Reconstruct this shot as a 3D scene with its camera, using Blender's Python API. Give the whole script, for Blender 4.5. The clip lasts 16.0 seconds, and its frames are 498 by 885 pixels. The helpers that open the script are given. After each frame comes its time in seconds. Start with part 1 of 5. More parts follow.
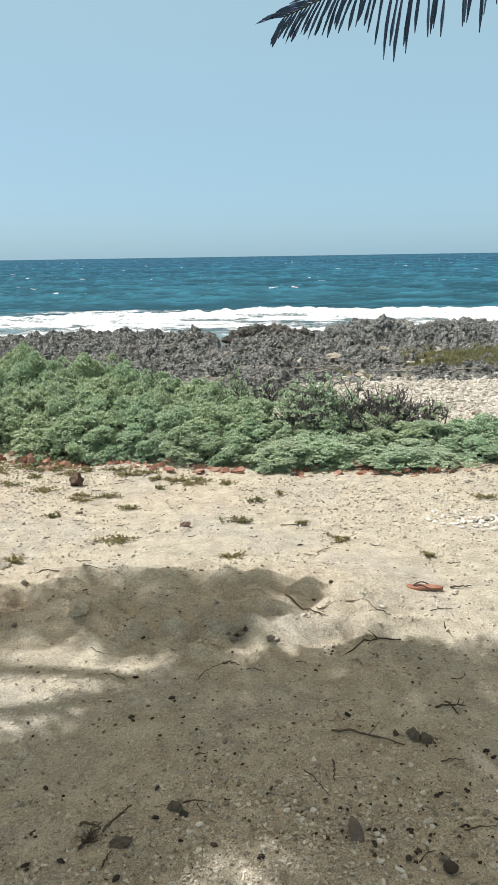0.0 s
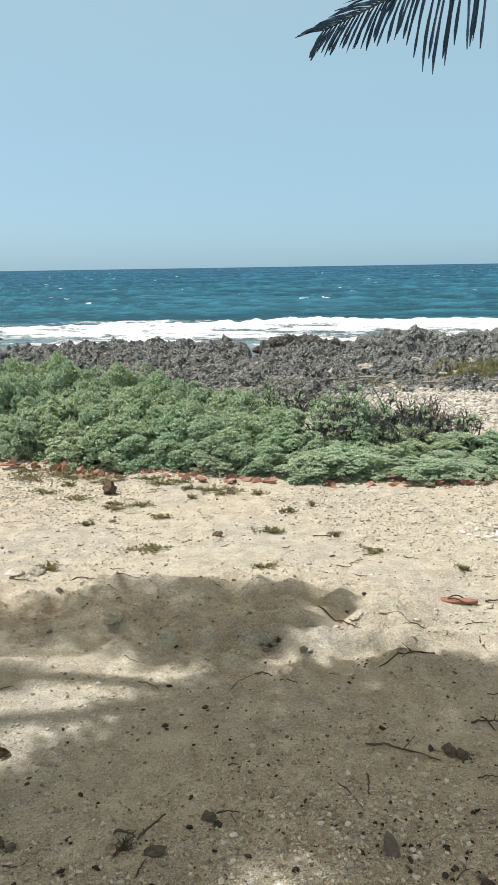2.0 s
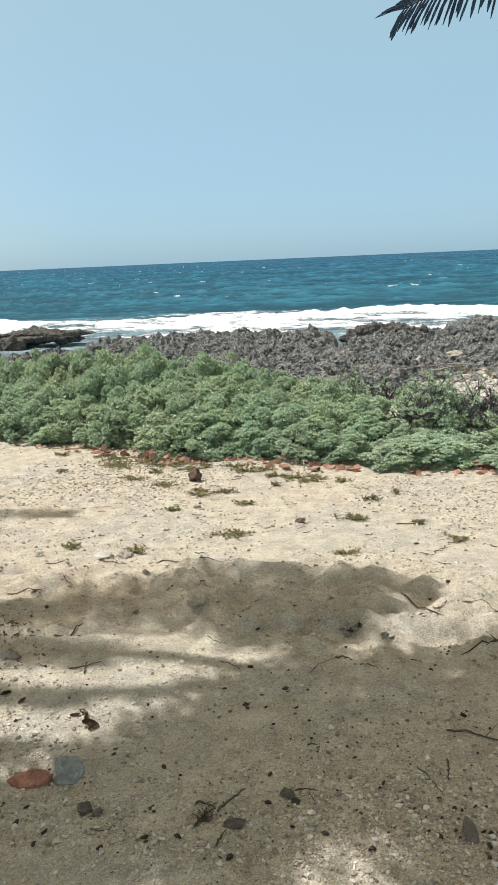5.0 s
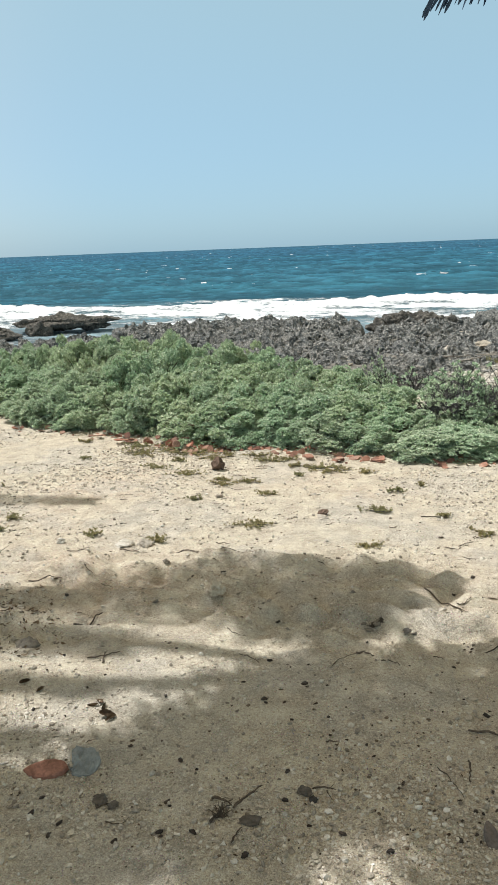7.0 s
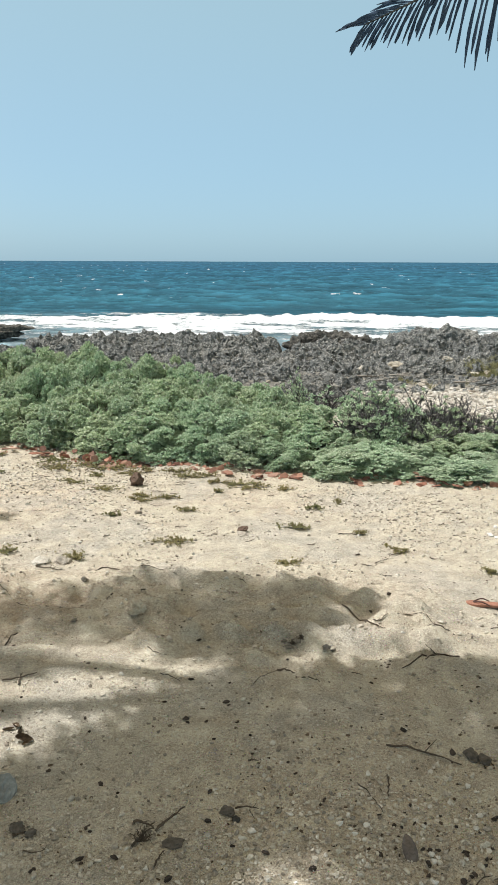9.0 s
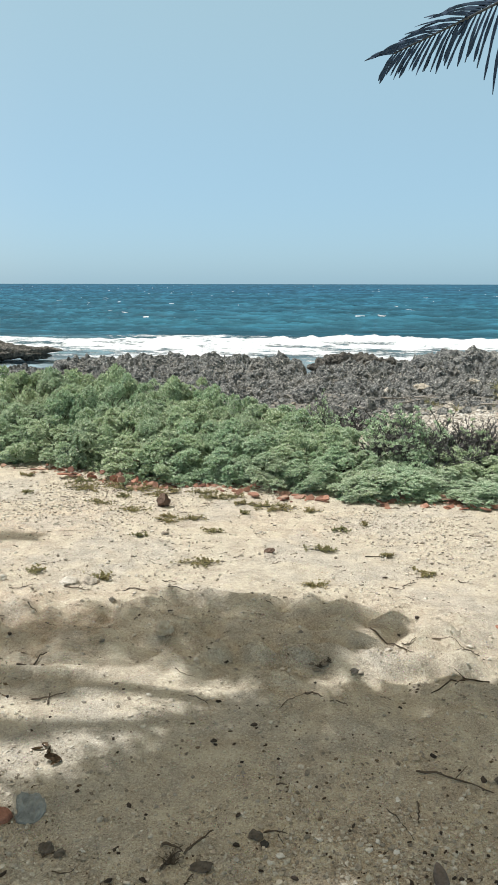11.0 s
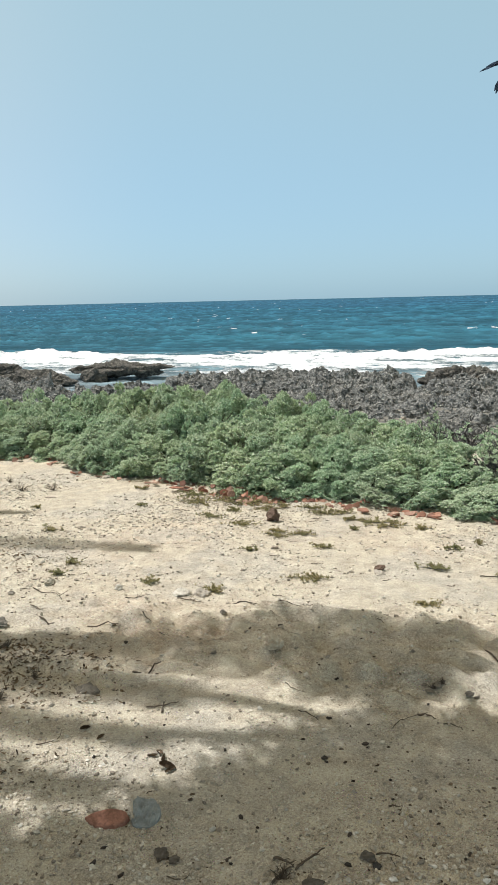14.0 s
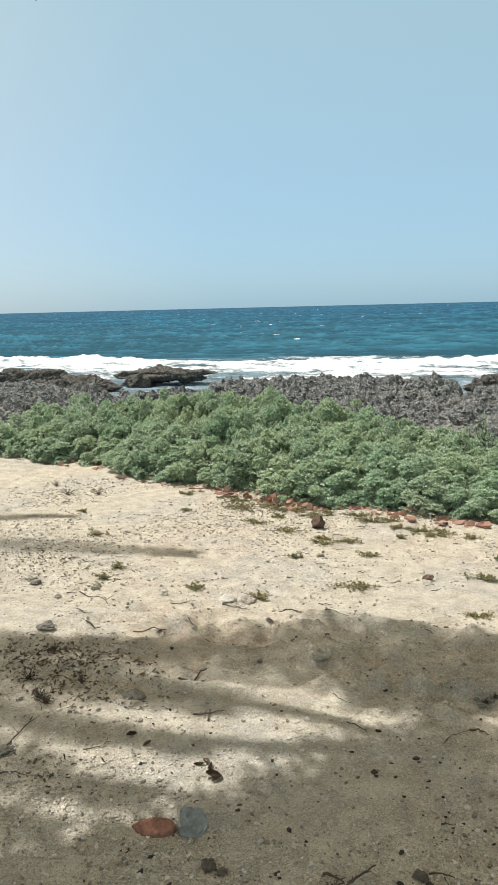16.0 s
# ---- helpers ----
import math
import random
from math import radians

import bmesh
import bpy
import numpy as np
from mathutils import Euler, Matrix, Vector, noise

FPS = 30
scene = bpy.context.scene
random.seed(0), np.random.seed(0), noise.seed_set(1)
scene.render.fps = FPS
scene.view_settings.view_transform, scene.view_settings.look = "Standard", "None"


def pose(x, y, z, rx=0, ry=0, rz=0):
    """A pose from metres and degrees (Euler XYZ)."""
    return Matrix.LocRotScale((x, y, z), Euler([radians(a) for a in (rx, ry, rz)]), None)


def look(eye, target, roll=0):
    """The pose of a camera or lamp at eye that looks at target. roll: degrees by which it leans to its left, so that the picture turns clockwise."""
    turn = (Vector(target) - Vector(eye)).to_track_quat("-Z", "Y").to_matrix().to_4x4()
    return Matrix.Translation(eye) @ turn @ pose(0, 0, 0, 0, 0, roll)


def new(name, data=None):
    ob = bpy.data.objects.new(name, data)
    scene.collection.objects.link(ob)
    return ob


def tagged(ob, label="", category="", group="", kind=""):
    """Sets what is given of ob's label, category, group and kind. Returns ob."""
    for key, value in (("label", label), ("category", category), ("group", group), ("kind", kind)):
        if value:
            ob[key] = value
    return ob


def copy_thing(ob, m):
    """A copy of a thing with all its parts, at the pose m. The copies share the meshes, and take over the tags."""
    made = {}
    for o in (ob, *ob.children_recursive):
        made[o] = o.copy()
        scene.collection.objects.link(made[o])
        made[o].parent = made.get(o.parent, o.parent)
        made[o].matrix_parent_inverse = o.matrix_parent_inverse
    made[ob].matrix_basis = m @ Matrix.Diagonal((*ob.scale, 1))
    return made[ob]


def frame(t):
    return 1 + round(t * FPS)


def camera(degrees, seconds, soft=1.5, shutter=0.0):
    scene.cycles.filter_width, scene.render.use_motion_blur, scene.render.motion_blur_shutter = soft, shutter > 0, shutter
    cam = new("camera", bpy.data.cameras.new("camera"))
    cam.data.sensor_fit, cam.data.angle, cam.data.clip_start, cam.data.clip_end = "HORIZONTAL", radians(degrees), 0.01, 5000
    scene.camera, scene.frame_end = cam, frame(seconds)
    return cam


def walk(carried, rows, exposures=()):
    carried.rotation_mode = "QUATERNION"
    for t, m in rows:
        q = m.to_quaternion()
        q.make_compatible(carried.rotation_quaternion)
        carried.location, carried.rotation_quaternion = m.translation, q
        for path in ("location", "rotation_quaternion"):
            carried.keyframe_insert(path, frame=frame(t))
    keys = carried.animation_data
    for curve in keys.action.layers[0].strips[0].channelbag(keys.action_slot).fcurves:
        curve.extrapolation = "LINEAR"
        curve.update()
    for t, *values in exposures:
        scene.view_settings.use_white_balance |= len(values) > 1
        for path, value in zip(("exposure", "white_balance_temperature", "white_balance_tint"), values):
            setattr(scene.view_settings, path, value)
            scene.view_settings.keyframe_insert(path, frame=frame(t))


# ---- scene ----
cam = camera(36.0, 16.0)
PATH = [
    (0, (0.0, 0.0, 2.216), (-0.071, 1.942, 1.743), -0.9),
    (0.5, (-0.013, -0.003, 2.22), (-0.106, 1.94, 1.758), -0.7),
    (1, (-0.018, -0.016, 2.23), (-0.123, 1.929, 1.776), -0.8),
    (1.5, (-0.026, -0.016, 2.224), (-0.142, 1.929, 1.774), -0.8),
    (2, (-0.034, -0.011, 2.222), (-0.18, 1.933, 1.775), -0.9),
    (2.5, (-0.02, -0.007, 2.214), (-0.213, 1.935, 1.776), -1.5),
    (3, (-0.021, -0.011, 2.218), (-0.235, 1.93, 1.785), -1.5),
    (3.5, (-0.031, -0.029, 2.214), (-0.268, 1.909, 1.781), -1.4),
    (4, (-0.028, -0.041, 2.209), (-0.275, 1.891, 1.755), -1.4),
    (4.5, (-0.012, -0.055, 2.208), (-0.296, 1.872, 1.751), -1.9),
    (5, (0.01, -0.049, 2.198), (-0.362, 1.861, 1.734), -2.5),
    (5.2, (0.014, -0.027, 2.185), (-0.404, 1.867, 1.699), -3.0),
    (7.3, (0.009, 0.021, 2.202), (-0.423, 1.91, 1.709), -2.1),
    (7.5, (-0.022, 0.021, 2.203), (-0.438, 1.916, 1.717), -2.0),
    (7.7, (-0.045, 0.031, 2.199), (-0.454, 1.927, 1.712), -2.0),
    (8, (-0.068, 0.017, 2.211), (-0.378, 1.931, 1.721), -0.6),
    (8.2, (-0.054, 0.009, 2.215), (-0.3, 1.934, 1.729), -0.1),
    (10.3, (-0.040, -0.011, 2.246), (-0.247, 1.932, 1.820), 0.4),
    (10.5, (-0.042, -0.021, 2.247), (-0.261, 1.921, 1.824), 0.3),
    (11, (-0.066, -0.028, 2.235), (-0.345, 1.91, 1.829), 0.1),
    (11.5, (-0.061, -0.04, 2.246), (-0.414, 1.888, 1.847), -0.4),
    (12, (-0.055, -0.056, 2.252), (-0.484, 1.857, 1.858), -0.8),
    (12.5, (-0.077, -0.06, 2.246), (-0.529, 1.85, 1.862), -0.7),
    (13, (-0.067, -0.054, 2.246), (-0.546, 1.85, 1.869), -0.9),
    (13.5, (-0.069, -0.058, 2.242), (-0.586, 1.838, 1.871), -1.2),
    (14, (-0.082, -0.059, 2.247), (-0.635, 1.828, 1.881), -1.3),
    (14.5, (-0.104, -0.053, 2.244), (-0.669, 1.83, 1.879), -1.1),
    (15, (-0.097, -0.038, 2.248), (-0.673, 1.844, 1.892), -1.3),
    (15.5, (-0.102, -0.021, 2.24), (-0.72, 1.849, 1.89), -1.6),
    (16, (-0.136, -0.032, 2.241), (-0.792, 1.825, 1.893), -1.4),
]
walk(cam, [(t, look(eye, target, roll)) for t, eye, target, roll in PATH], [(0, 0.12), (16, 0.12)])

# ---- world, sun ----
SUN_AZ, SUN_EL = -84.0, 60.0          # degrees from +y to the right, above the horizon
SUN_WAY = Vector((math.sin(radians(SUN_AZ)) * math.cos(radians(SUN_EL)), math.cos(radians(SUN_AZ)) * math.cos(radians(SUN_EL)), math.sin(radians(SUN_EL))))
world = bpy.data.worlds.new("world")
scene.world = world
world.use_nodes = True
wn = world.node_tree
wn.nodes.clear()
sky = wn.nodes.new("ShaderNodeTexSky")
sky.sky_type = "NISHITA"
sky.sun_disc = False
sky.sun_elevation = radians(SUN_EL)
sky.sun_rotation = radians(SUN_AZ)
sky.altitude = 0
sky.air_density, sky.dust_density, sky.ozone_density = 0.7, 1.5, 3.0
# sea haze: a pale veil, thickest low over the horizon
spot = wn.nodes.new("ShaderNodeTexCoord")
split = wn.nodes.new("ShaderNodeSeparateXYZ")
wn.links.new(spot.outputs["Generated"], split.inputs[0])
veil = wn.nodes.new("ShaderNodeValToRGB")
veil.color_ramp.interpolation = "EASE"
veil.color_ramp.elements[0].position, veil.color_ramp.elements[0].color = 0.02, (2.45, 4.05, 4.98, 1)
# overhead, out of view, a warm tint is added to warm the shaded sand
veil.color_ramp.elements[1].position, veil.color_ramp.elements[1].color = 1.0, (4.8, 3.75, 1.7, 1)
e = veil.color_ramp.elements.new(0.35)
e.color = (2.9, 4.35, 4.65, 1)
e = veil.color_ramp.elements.new(0.6)
e.color = (4.5, 4.0, 2.6, 1)
wn.links.new(split.outputs[2], veil.inputs[0])
# the haze is brighter towards the sun
glow = wn.nodes.new("ShaderNodeValToRGB")
glow.color_ramp.interpolation = "EASE"
glow.color_ramp.elements[0].position, glow.color_ramp.elements[0].color = 0.0, (0.95, 0.45, 0.0, 1)
glow.color_ramp.elements[1].position, glow.color_ramp.elements[1].color = 0.36, (0, 0, 0, 1)
side = wn.nodes.new("ShaderNodeMapRange")
side.inputs["From Min"].default_value, side.inputs["From Max"].default_value = -0.7, 0.3
wn.links.new(split.outputs[0], side.inputs["Value"])
wn.links.new(side.outputs[0], glow.inputs[0])
hazy = wn.nodes.new("ShaderNodeMix")
hazy.data_type, hazy.blend_type = "RGBA", "ADD"
hazy.inputs[0].default_value = 1.0
wn.links.new(veil.outputs[0], hazy.inputs[6])
wn.links.new(glow.outputs[0], hazy.inputs[7])
both = wn.nodes.new("ShaderNodeMix")
both.data_type, both.blend_type = "RGBA", "ADD"
both.inputs[0].default_value = 1.0
dim = wn.nodes.new("ShaderNodeMix")
dim.data_type, dim.blend_type = "RGBA", "MULTIPLY"
dim.inputs[0].default_value = 1.0
dim.inputs[7].default_value = (0.45, 0.45, 0.45, 1)
wn.links.new(sky.outputs[0], dim.inputs[6])
wn.links.new(dim.outputs[2], both.inputs[6])
wn.links.new(hazy.outputs[2], both.inputs[7])
bg = wn.nodes.new("ShaderNodeBackground")
bg.inputs["Strength"].default_value = 0.1
wo = wn.nodes.new("ShaderNodeOutputWorld")
wn.links.new(both.outputs[2], bg.inputs[0])
wn.links.new(bg.outputs[0], wo.inputs[0])
sun_data = bpy.data.lights.new("sun", "SUN")
sun_data.energy, sun_data.angle, sun_data.color = 4.55, radians(0.53), (1.0, 0.983, 0.975)
sun = new("sun", sun_data)
sun.matrix_world = look(SUN_WAY * 30, (0, 0, 0))

# ---- small tools ----

def _hash(i, j, s):
    h = (i.astype(np.int64) * 374761393 + j.astype(np.int64) * 668265263 + s * 1442695041) & 0xFFFFFFFF
    h = ((h ^ (h >> 13)) * 1274126177) & 0xFFFFFFFF
    return ((h ^ (h >> 16)) & 0xFFFF) / 65535.0


def vnoise(x, y, s=0):
    """Smooth noise from -1 to 1, one cell a metre."""
    i, j = np.floor(x), np.floor(y)
    u, v = x - i, y - j
    u, v = u * u * u * (u * (6 * u - 15) + 10), v * v * v * (v * (6 * v - 15) + 10)
    a, b = _hash(i, j, s), _hash(i + 1, j, s)
    c, d = _hash(i, j + 1, s), _hash(i + 1, j + 1, s)
    return 2 * ((a + (b - a) * u) * (1 - v) + (c + (d - c) * u) * v) - 1


def fbm(x, y, octaves=4, s=0, gain=0.5):
    x, y = np.asarray(x, float), np.asarray(y, float)
    total, amp = np.zeros(np.broadcast(x, y).shape), 1.0
    for o in range(octaves):
        c, n = math.cos(o * 1.1), math.sin(o * 1.1)
        total = total + amp * vnoise((c * x - n * y) * 2.03**o + 17.3 * o, (n * x + c * y) * 2.03**o - 9.1 * o, s + o)
        amp *= gain
    return total


def ridged(x, y, octaves=5, s=0):
    x, y = np.asarray(x, float), np.asarray(y, float)
    total, amp = np.zeros(np.broadcast(x, y).shape), 1.0
    for o in range(octaves):
        c, n = math.cos(o * 0.9), math.sin(o * 0.9)
        r = 1 - np.abs(vnoise((c * x - n * y) * 2.1**o + 31 * o, (n * x + c * y) * 2.1**o + 5 * o, s + o))
        total = total + amp * r * r
        amp *= 0.5
    return total


def billow(x, y, octaves=4, s=0, gain=0.5):
    """Rounded lumps parted by sharp creases."""
    x, y = np.asarray(x, float), np.asarray(y, float)
    total, amp = np.zeros(np.broadcast(x, y).shape), 1.0
    for o in range(octaves):
        c, n = math.cos(o * 1.3), math.sin(o * 1.3)
        total = total + amp * np.abs(vnoise((c * x - n * y) * 2.2**o + 13 * o, (n * x + c * y) * 2.2**o - 7 * o, s + o))
        amp *= gain
    return total


def step(a, b, x):
    t = np.clip((np.asarray(x, float) - a) / (b - a), 0, 1)
    return t * t * (3 - 2 * t)


def raw_mesh(name, verts, faces, smooth=False):
    """A mesh from arrays of vertices and of faces with equally many corners."""
    verts, faces = np.asarray(verts, np.float32), np.asarray(faces, np.int32)
    me = bpy.data.meshes.new(name)
    k = faces.shape[1]
    me.vertices.add(len(verts))
    me.vertices.foreach_set("co", verts.ravel())
    me.loops.add(faces.size)
    me.loops.foreach_set("vertex_index", faces.ravel())
    me.polygons.add(len(faces))
    me.polygons.foreach_set("loop_start", np.arange(len(faces), dtype=np.int32) * k)
    me.polygons.foreach_set("use_smooth", np.full(len(faces), smooth))
    me.update(calc_edges=True)
    return me


def grid_faces(rows, cols):
    a = (np.arange(rows - 1)[:, None] * cols + np.arange(cols - 1)[None]).ravel()
    return np.stack([a, a + 1, a + cols + 1, a + cols], 1)


def paint(me, name, values):
    """A number for each vertex, which a material reads by name."""
    at = me.attributes.new(name, "FLOAT", "POINT")
    at.data.foreach_set("value", np.asarray(values, np.float32).ravel())


def thing(name, me, mat, label="", category="", group="", kind="", m=None):
    ob = new(name, me)
    if mat:
        me.materials.clear()
        me.materials.append(mat)
    if m is not None:
        ob.matrix_world = m
    return tagged(ob, label, category, group, kind)


def part(name, data, mat, parent, label="", m=None):
    """A mesh, or a bmesh, as one part under a thing or a part."""
    if isinstance(data, bmesh.types.BMesh):
        me = bpy.data.meshes.new(name)
        data.to_mesh(me)
        data.free()
    else:
        me = data
    if mat and not me.materials:
        me.materials.append(mat)
    ob = new(name, me)
    ob.parent = parent
    if m is not None:
        ob.matrix_basis = m
    return tagged(ob, label)


def tube(points, radii, sides=6, wobble=0.0, seed=0):
    """Vertices and quads of a tapered tube along points; ends drawn together."""
    pts = np.asarray(points, float)
    r = np.random.default_rng(seed)
    tang = np.gradient(pts, axis=0)
    tang /= np.linalg.norm(tang, axis=1, keepdims=True) + 1e-9
    ref = np.array([0.0, 0.0, 1.0]) if abs(tang[:, 2]).mean() < 0.8 else np.array([1.0, 0.0, 0.0])
    side = np.cross(tang, ref)
    side /= np.linalg.norm(side, axis=1, keepdims=True) + 1e-9
    up = np.cross(side, tang)
    ang = np.linspace(0, 2 * math.pi, sides, endpoint=False)
    rad = np.asarray(radii, float)[:, None] * (1 + wobble * r.uniform(-1, 1, (len(pts), sides)))
    v = pts[:, None] + rad[..., None] * (np.cos(ang)[None, :, None] * side[:, None] + np.sin(ang)[None, :, None] * up[:, None])
    n = len(pts)
    v = np.concatenate([v.reshape(-1, 3), pts[:1], pts[-1:]])
    f = []
    for i in range(n - 1):
        for j in range(sides):
            k = (j + 1) % sides
            f.append((i * sides + j, i * sides + k, (i + 1) * sides + k, (i + 1) * sides + j))
    tail = n * sides
    for j in range(0, sides - 1, 2):
        a, b, c = j, (j + 1) % sides, (j + 2) % sides
        f.append((tail, c, b, a))
        f.append((tail + 1, (n - 1) * sides + a, (n - 1) * sides + b, (n - 1) * sides + c))
    return v, np.array(f)


def joined(pieces):
    """Vertices and quads of several (vertices, faces) as one pair."""
    verts, faces, n = [], [], 0
    for v, f in pieces:
        verts.append(np.asarray(v))
        faces.append(np.asarray(f) + n)
        n += len(v)
    return np.concatenate(verts), np.concatenate(faces)


# ---- materials ----
def material(name, rough=0.8, spec=0.3):
    mat = bpy.data.materials.new(name)
    mat.use_nodes = True
    nt = mat.node_tree
    b = nt.nodes["Principled BSDF"]
    b.inputs["Roughness"].default_value = rough
    b.inputs["Specular IOR Level"].default_value = spec
    return mat, nt, b


def node(nt, kind, **values):
    n = nt.nodes.new(kind)
    for key, value in values.items():
        n.inputs[key.replace("_", " ")].default_value = value
    return n


def where(nt):
    return nt.nodes.new("ShaderNodeNewGeometry").outputs["Position"]


def noise_tex(nt, scale, detail=4.0, rough=0.55, at=None):
    n = node(nt, "ShaderNodeTexNoise", Scale=scale, Detail=detail, Roughness=rough)
    nt.links.new(at if at is not None else where(nt), n.inputs["Vector"])
    return n.outputs["Fac"]


def ramp(nt, fac, stops, smooth=True):
    r = nt.nodes.new("ShaderNodeValToRGB")
    r.color_ramp.interpolation = "EASE" if smooth else "LINEAR"
    while len(r.color_ramp.elements) < len(stops):
        r.color_ramp.elements.new(0.5)
    for e, (p, c) in zip(r.color_ramp.elements, stops):
        e.position = p
        e.color = (*c, 1) if len(c) == 3 else c
    nt.links.new(fac, r.inputs[0])
    return r.outputs[0]


def grey(v):
    return (v, v, v)


def mixed(nt, fac, a, b, mode="MIX"):
    n = nt.nodes.new("ShaderNodeMix")
    n.data_type, n.blend_type = "RGBA", mode
    for sock, val in ((n.inputs[0], fac), (n.inputs[6], a), (n.inputs[7], b)):
        if isinstance(val, bpy.types.NodeSocket):
            nt.links.new(val, sock)
        elif isinstance(val, tuple):
            sock.default_value = (*val, 1)
        else:
            sock.default_value = val
    return n.outputs[2]


def calc(nt, op, a, b=0.0, clamp=False):
    n = nt.nodes.new("ShaderNodeMath")
    n.operation, n.use_clamp = op, clamp
    for sock, val in ((n.inputs[0], a), (n.inputs[1], b)):
        if isinstance(val, bpy.types.NodeSocket):
            nt.links.new(val, sock)
        else:
            sock.default_value = val
    return n.outputs[0]


def relief(nt, b, height, strength=0.5, distance=0.02):
    n = node(nt, "ShaderNodeBump", Strength=strength, Distance=distance)
    nt.links.new(height, n.inputs["Height"])
    nt.links.new(n.outputs[0], b.inputs["Normal"])


def read(nt, name):
    n = nt.nodes.new("ShaderNodeAttribute")
    n.attribute_name = name
    return n.outputs["Fac"]


def each(nt):
    return nt.nodes.new("ShaderNodeObjectInfo").outputs["Random"]


def island(nt):
    return nt.nodes.new("ShaderNodeNewGeometry").outputs["Random Per Island"]


def sand_material():
    mat, nt, b = material("sand", 0.95, 0.1)
    big = noise_tex(nt, 0.55, 3)
    col = ramp(nt, big, [(0.3, (0.52, 0.475, 0.380)), (0.5, (0.54, 0.480, 0.375)), (0.7, (0.575, 0.470, 0.352))])
    zone = noise_tex(nt, 1.1, 5, 0.6)
    col = mixed(nt, ramp(nt, zone, [(0.46, grey(0)), (0.6, grey(0.65))]), col, (0.47, 0.44, 0.375))
    mid = noise_tex(nt, 7.0, 6, 0.65)
    col = mixed(nt, 0.65, col, ramp(nt, mid, [(0.3, grey(0.36)), (0.7, grey(0.66))]), "OVERLAY")
    speck = noise_tex(nt, 62.0, 4, 0.75)
    col = mixed(nt, 0.85, col, ramp(nt, speck, [(0.27, grey(0.08)), (0.40, grey(0.44)), (0.60, grey(0.56)), (0.72, grey(0.92))]), "OVERLAY")
    fine = noise_tex(nt, 170.0, 3, 0.7)
    col = mixed(nt, 0.85, col, ramp(nt, fine, [(0.28, grey(0.18)), (0.5, grey(0.5)), (0.72, grey(0.84))]), "OVERLAY")
    vor = node(nt, "ShaderNodeTexVoronoi", Scale=95.0)
    nt.links.new(where(nt), vor.inputs["Vector"])
    grit = calc(nt, "MULTIPLY", ramp(nt, vor.outputs["Distance"], [(0.12, grey(1)), (0.3, grey(0))]),
                ramp(nt, noise_tex(nt, 3.2, 4), [(0.42, grey(0)), (0.62, grey(1))]))
    tone = mixed(nt, 1.0, vor.outputs["Color"], (0.62, 0.58, 0.5), "MULTIPLY")
    col = mixed(nt, calc(nt, "MULTIPLY", grit, 0.7), col, tone)
    rub = read(nt, "rubble")
    col = mixed(nt, rub, col, ramp(nt, noise_tex(nt, 9, 5, 0.7), [(0.3, (0.42, 0.39, 0.33)), (0.6, (0.68, 0.64, 0.57))]))
    wet = read(nt, "stone")
    col = mixed(nt, wet, col, ramp(nt, noise_tex(nt, 5, 5, 0.7), [(0.3, (0.10, 0.098, 0.088)), (0.7, (0.32, 0.305, 0.265))]))
    nt.links.new(col, b.inputs["Base Color"])
    h = calc(nt, "ADD", calc(nt, "MULTIPLY", noise_tex(nt, 45, 5, 0.7), 1.0), calc(nt, "MULTIPLY", fine, 0.35))
    h = calc(nt, "ADD", h, calc(nt, "MULTIPLY", grit, 0.5))
    relief(nt, b, h, 1.0, 0.018)
    return mat


def rock_material(name, dark, mid, light, scale=6.0, moss=True):
    mat, nt, b = material(name, 0.95, 0.15)
    a = noise_tex(nt, scale, 8, 0.7)
    col = ramp(nt, a, [(0.36, dark), (0.5, mid), (0.66, light)])
    big = noise_tex(nt, 0.5, 3)
    col = mixed(nt, 0.5, col, ramp(nt, big, [(0.35, (0.44, 0.44, 0.43)), (0.65, (0.58, 0.555, 0.51))]), "OVERLAY")
    if moss:
        g = calc(nt, "MULTIPLY", read(nt, "grass"), ramp(nt, noise_tex(nt, 14, 4), [(0.35, grey(0)), (0.6, grey(1))]))
        col = mixed(nt, g, col, (0.175, 0.175, 0.10))
        col = mixed(nt, calc(nt, "MULTIPLY", read(nt, "rubble"), ramp(nt, noise_tex(nt, 11, 5, 0.7), [(0.35, grey(0.3)), (0.6, grey(1))])),
                    col, (0.52, 0.48, 0.41))
    nt.links.new(col, b.inputs["Base Color"])
    h = calc(nt, "ADD", a, calc(nt, "MULTIPLY", noise_tex(nt, scale * 5, 6, 0.75), 0.5))
    relief(nt, b, h, 1.0, 0.08)
    return mat


def varied(name, colours, rough=0.8, spec=0.25, grain=60.0, bump=0.3, dist=0.004, per="object"):
    """A surface whose tone goes from piece to piece through the colours, with grain and relief."""
    mat, nt, b = material(name, rough, spec)
    pick = each(nt) if per == "object" else island(nt)
    n = len(colours)
    col = ramp(nt, pick, [(k / max(1, n - 1), c) for k, c in enumerate(colours)], False)
    g = noise_tex(nt, grain, 5, 0.65)
    col = mixed(nt, 0.6, col, ramp(nt, g, [(0.3, grey(0.28)), (0.7, grey(0.72))]), "OVERLAY")
    big = noise_tex(nt, grain / 9, 3)
    col = mixed(nt, 0.45, col, ramp(nt, big, [(0.35, grey(0.34)), (0.65, grey(0.62))]), "OVERLAY")
    nt.links.new(col, b.inputs["Base Color"])
    relief(nt, b, g, bump, dist)
    return mat


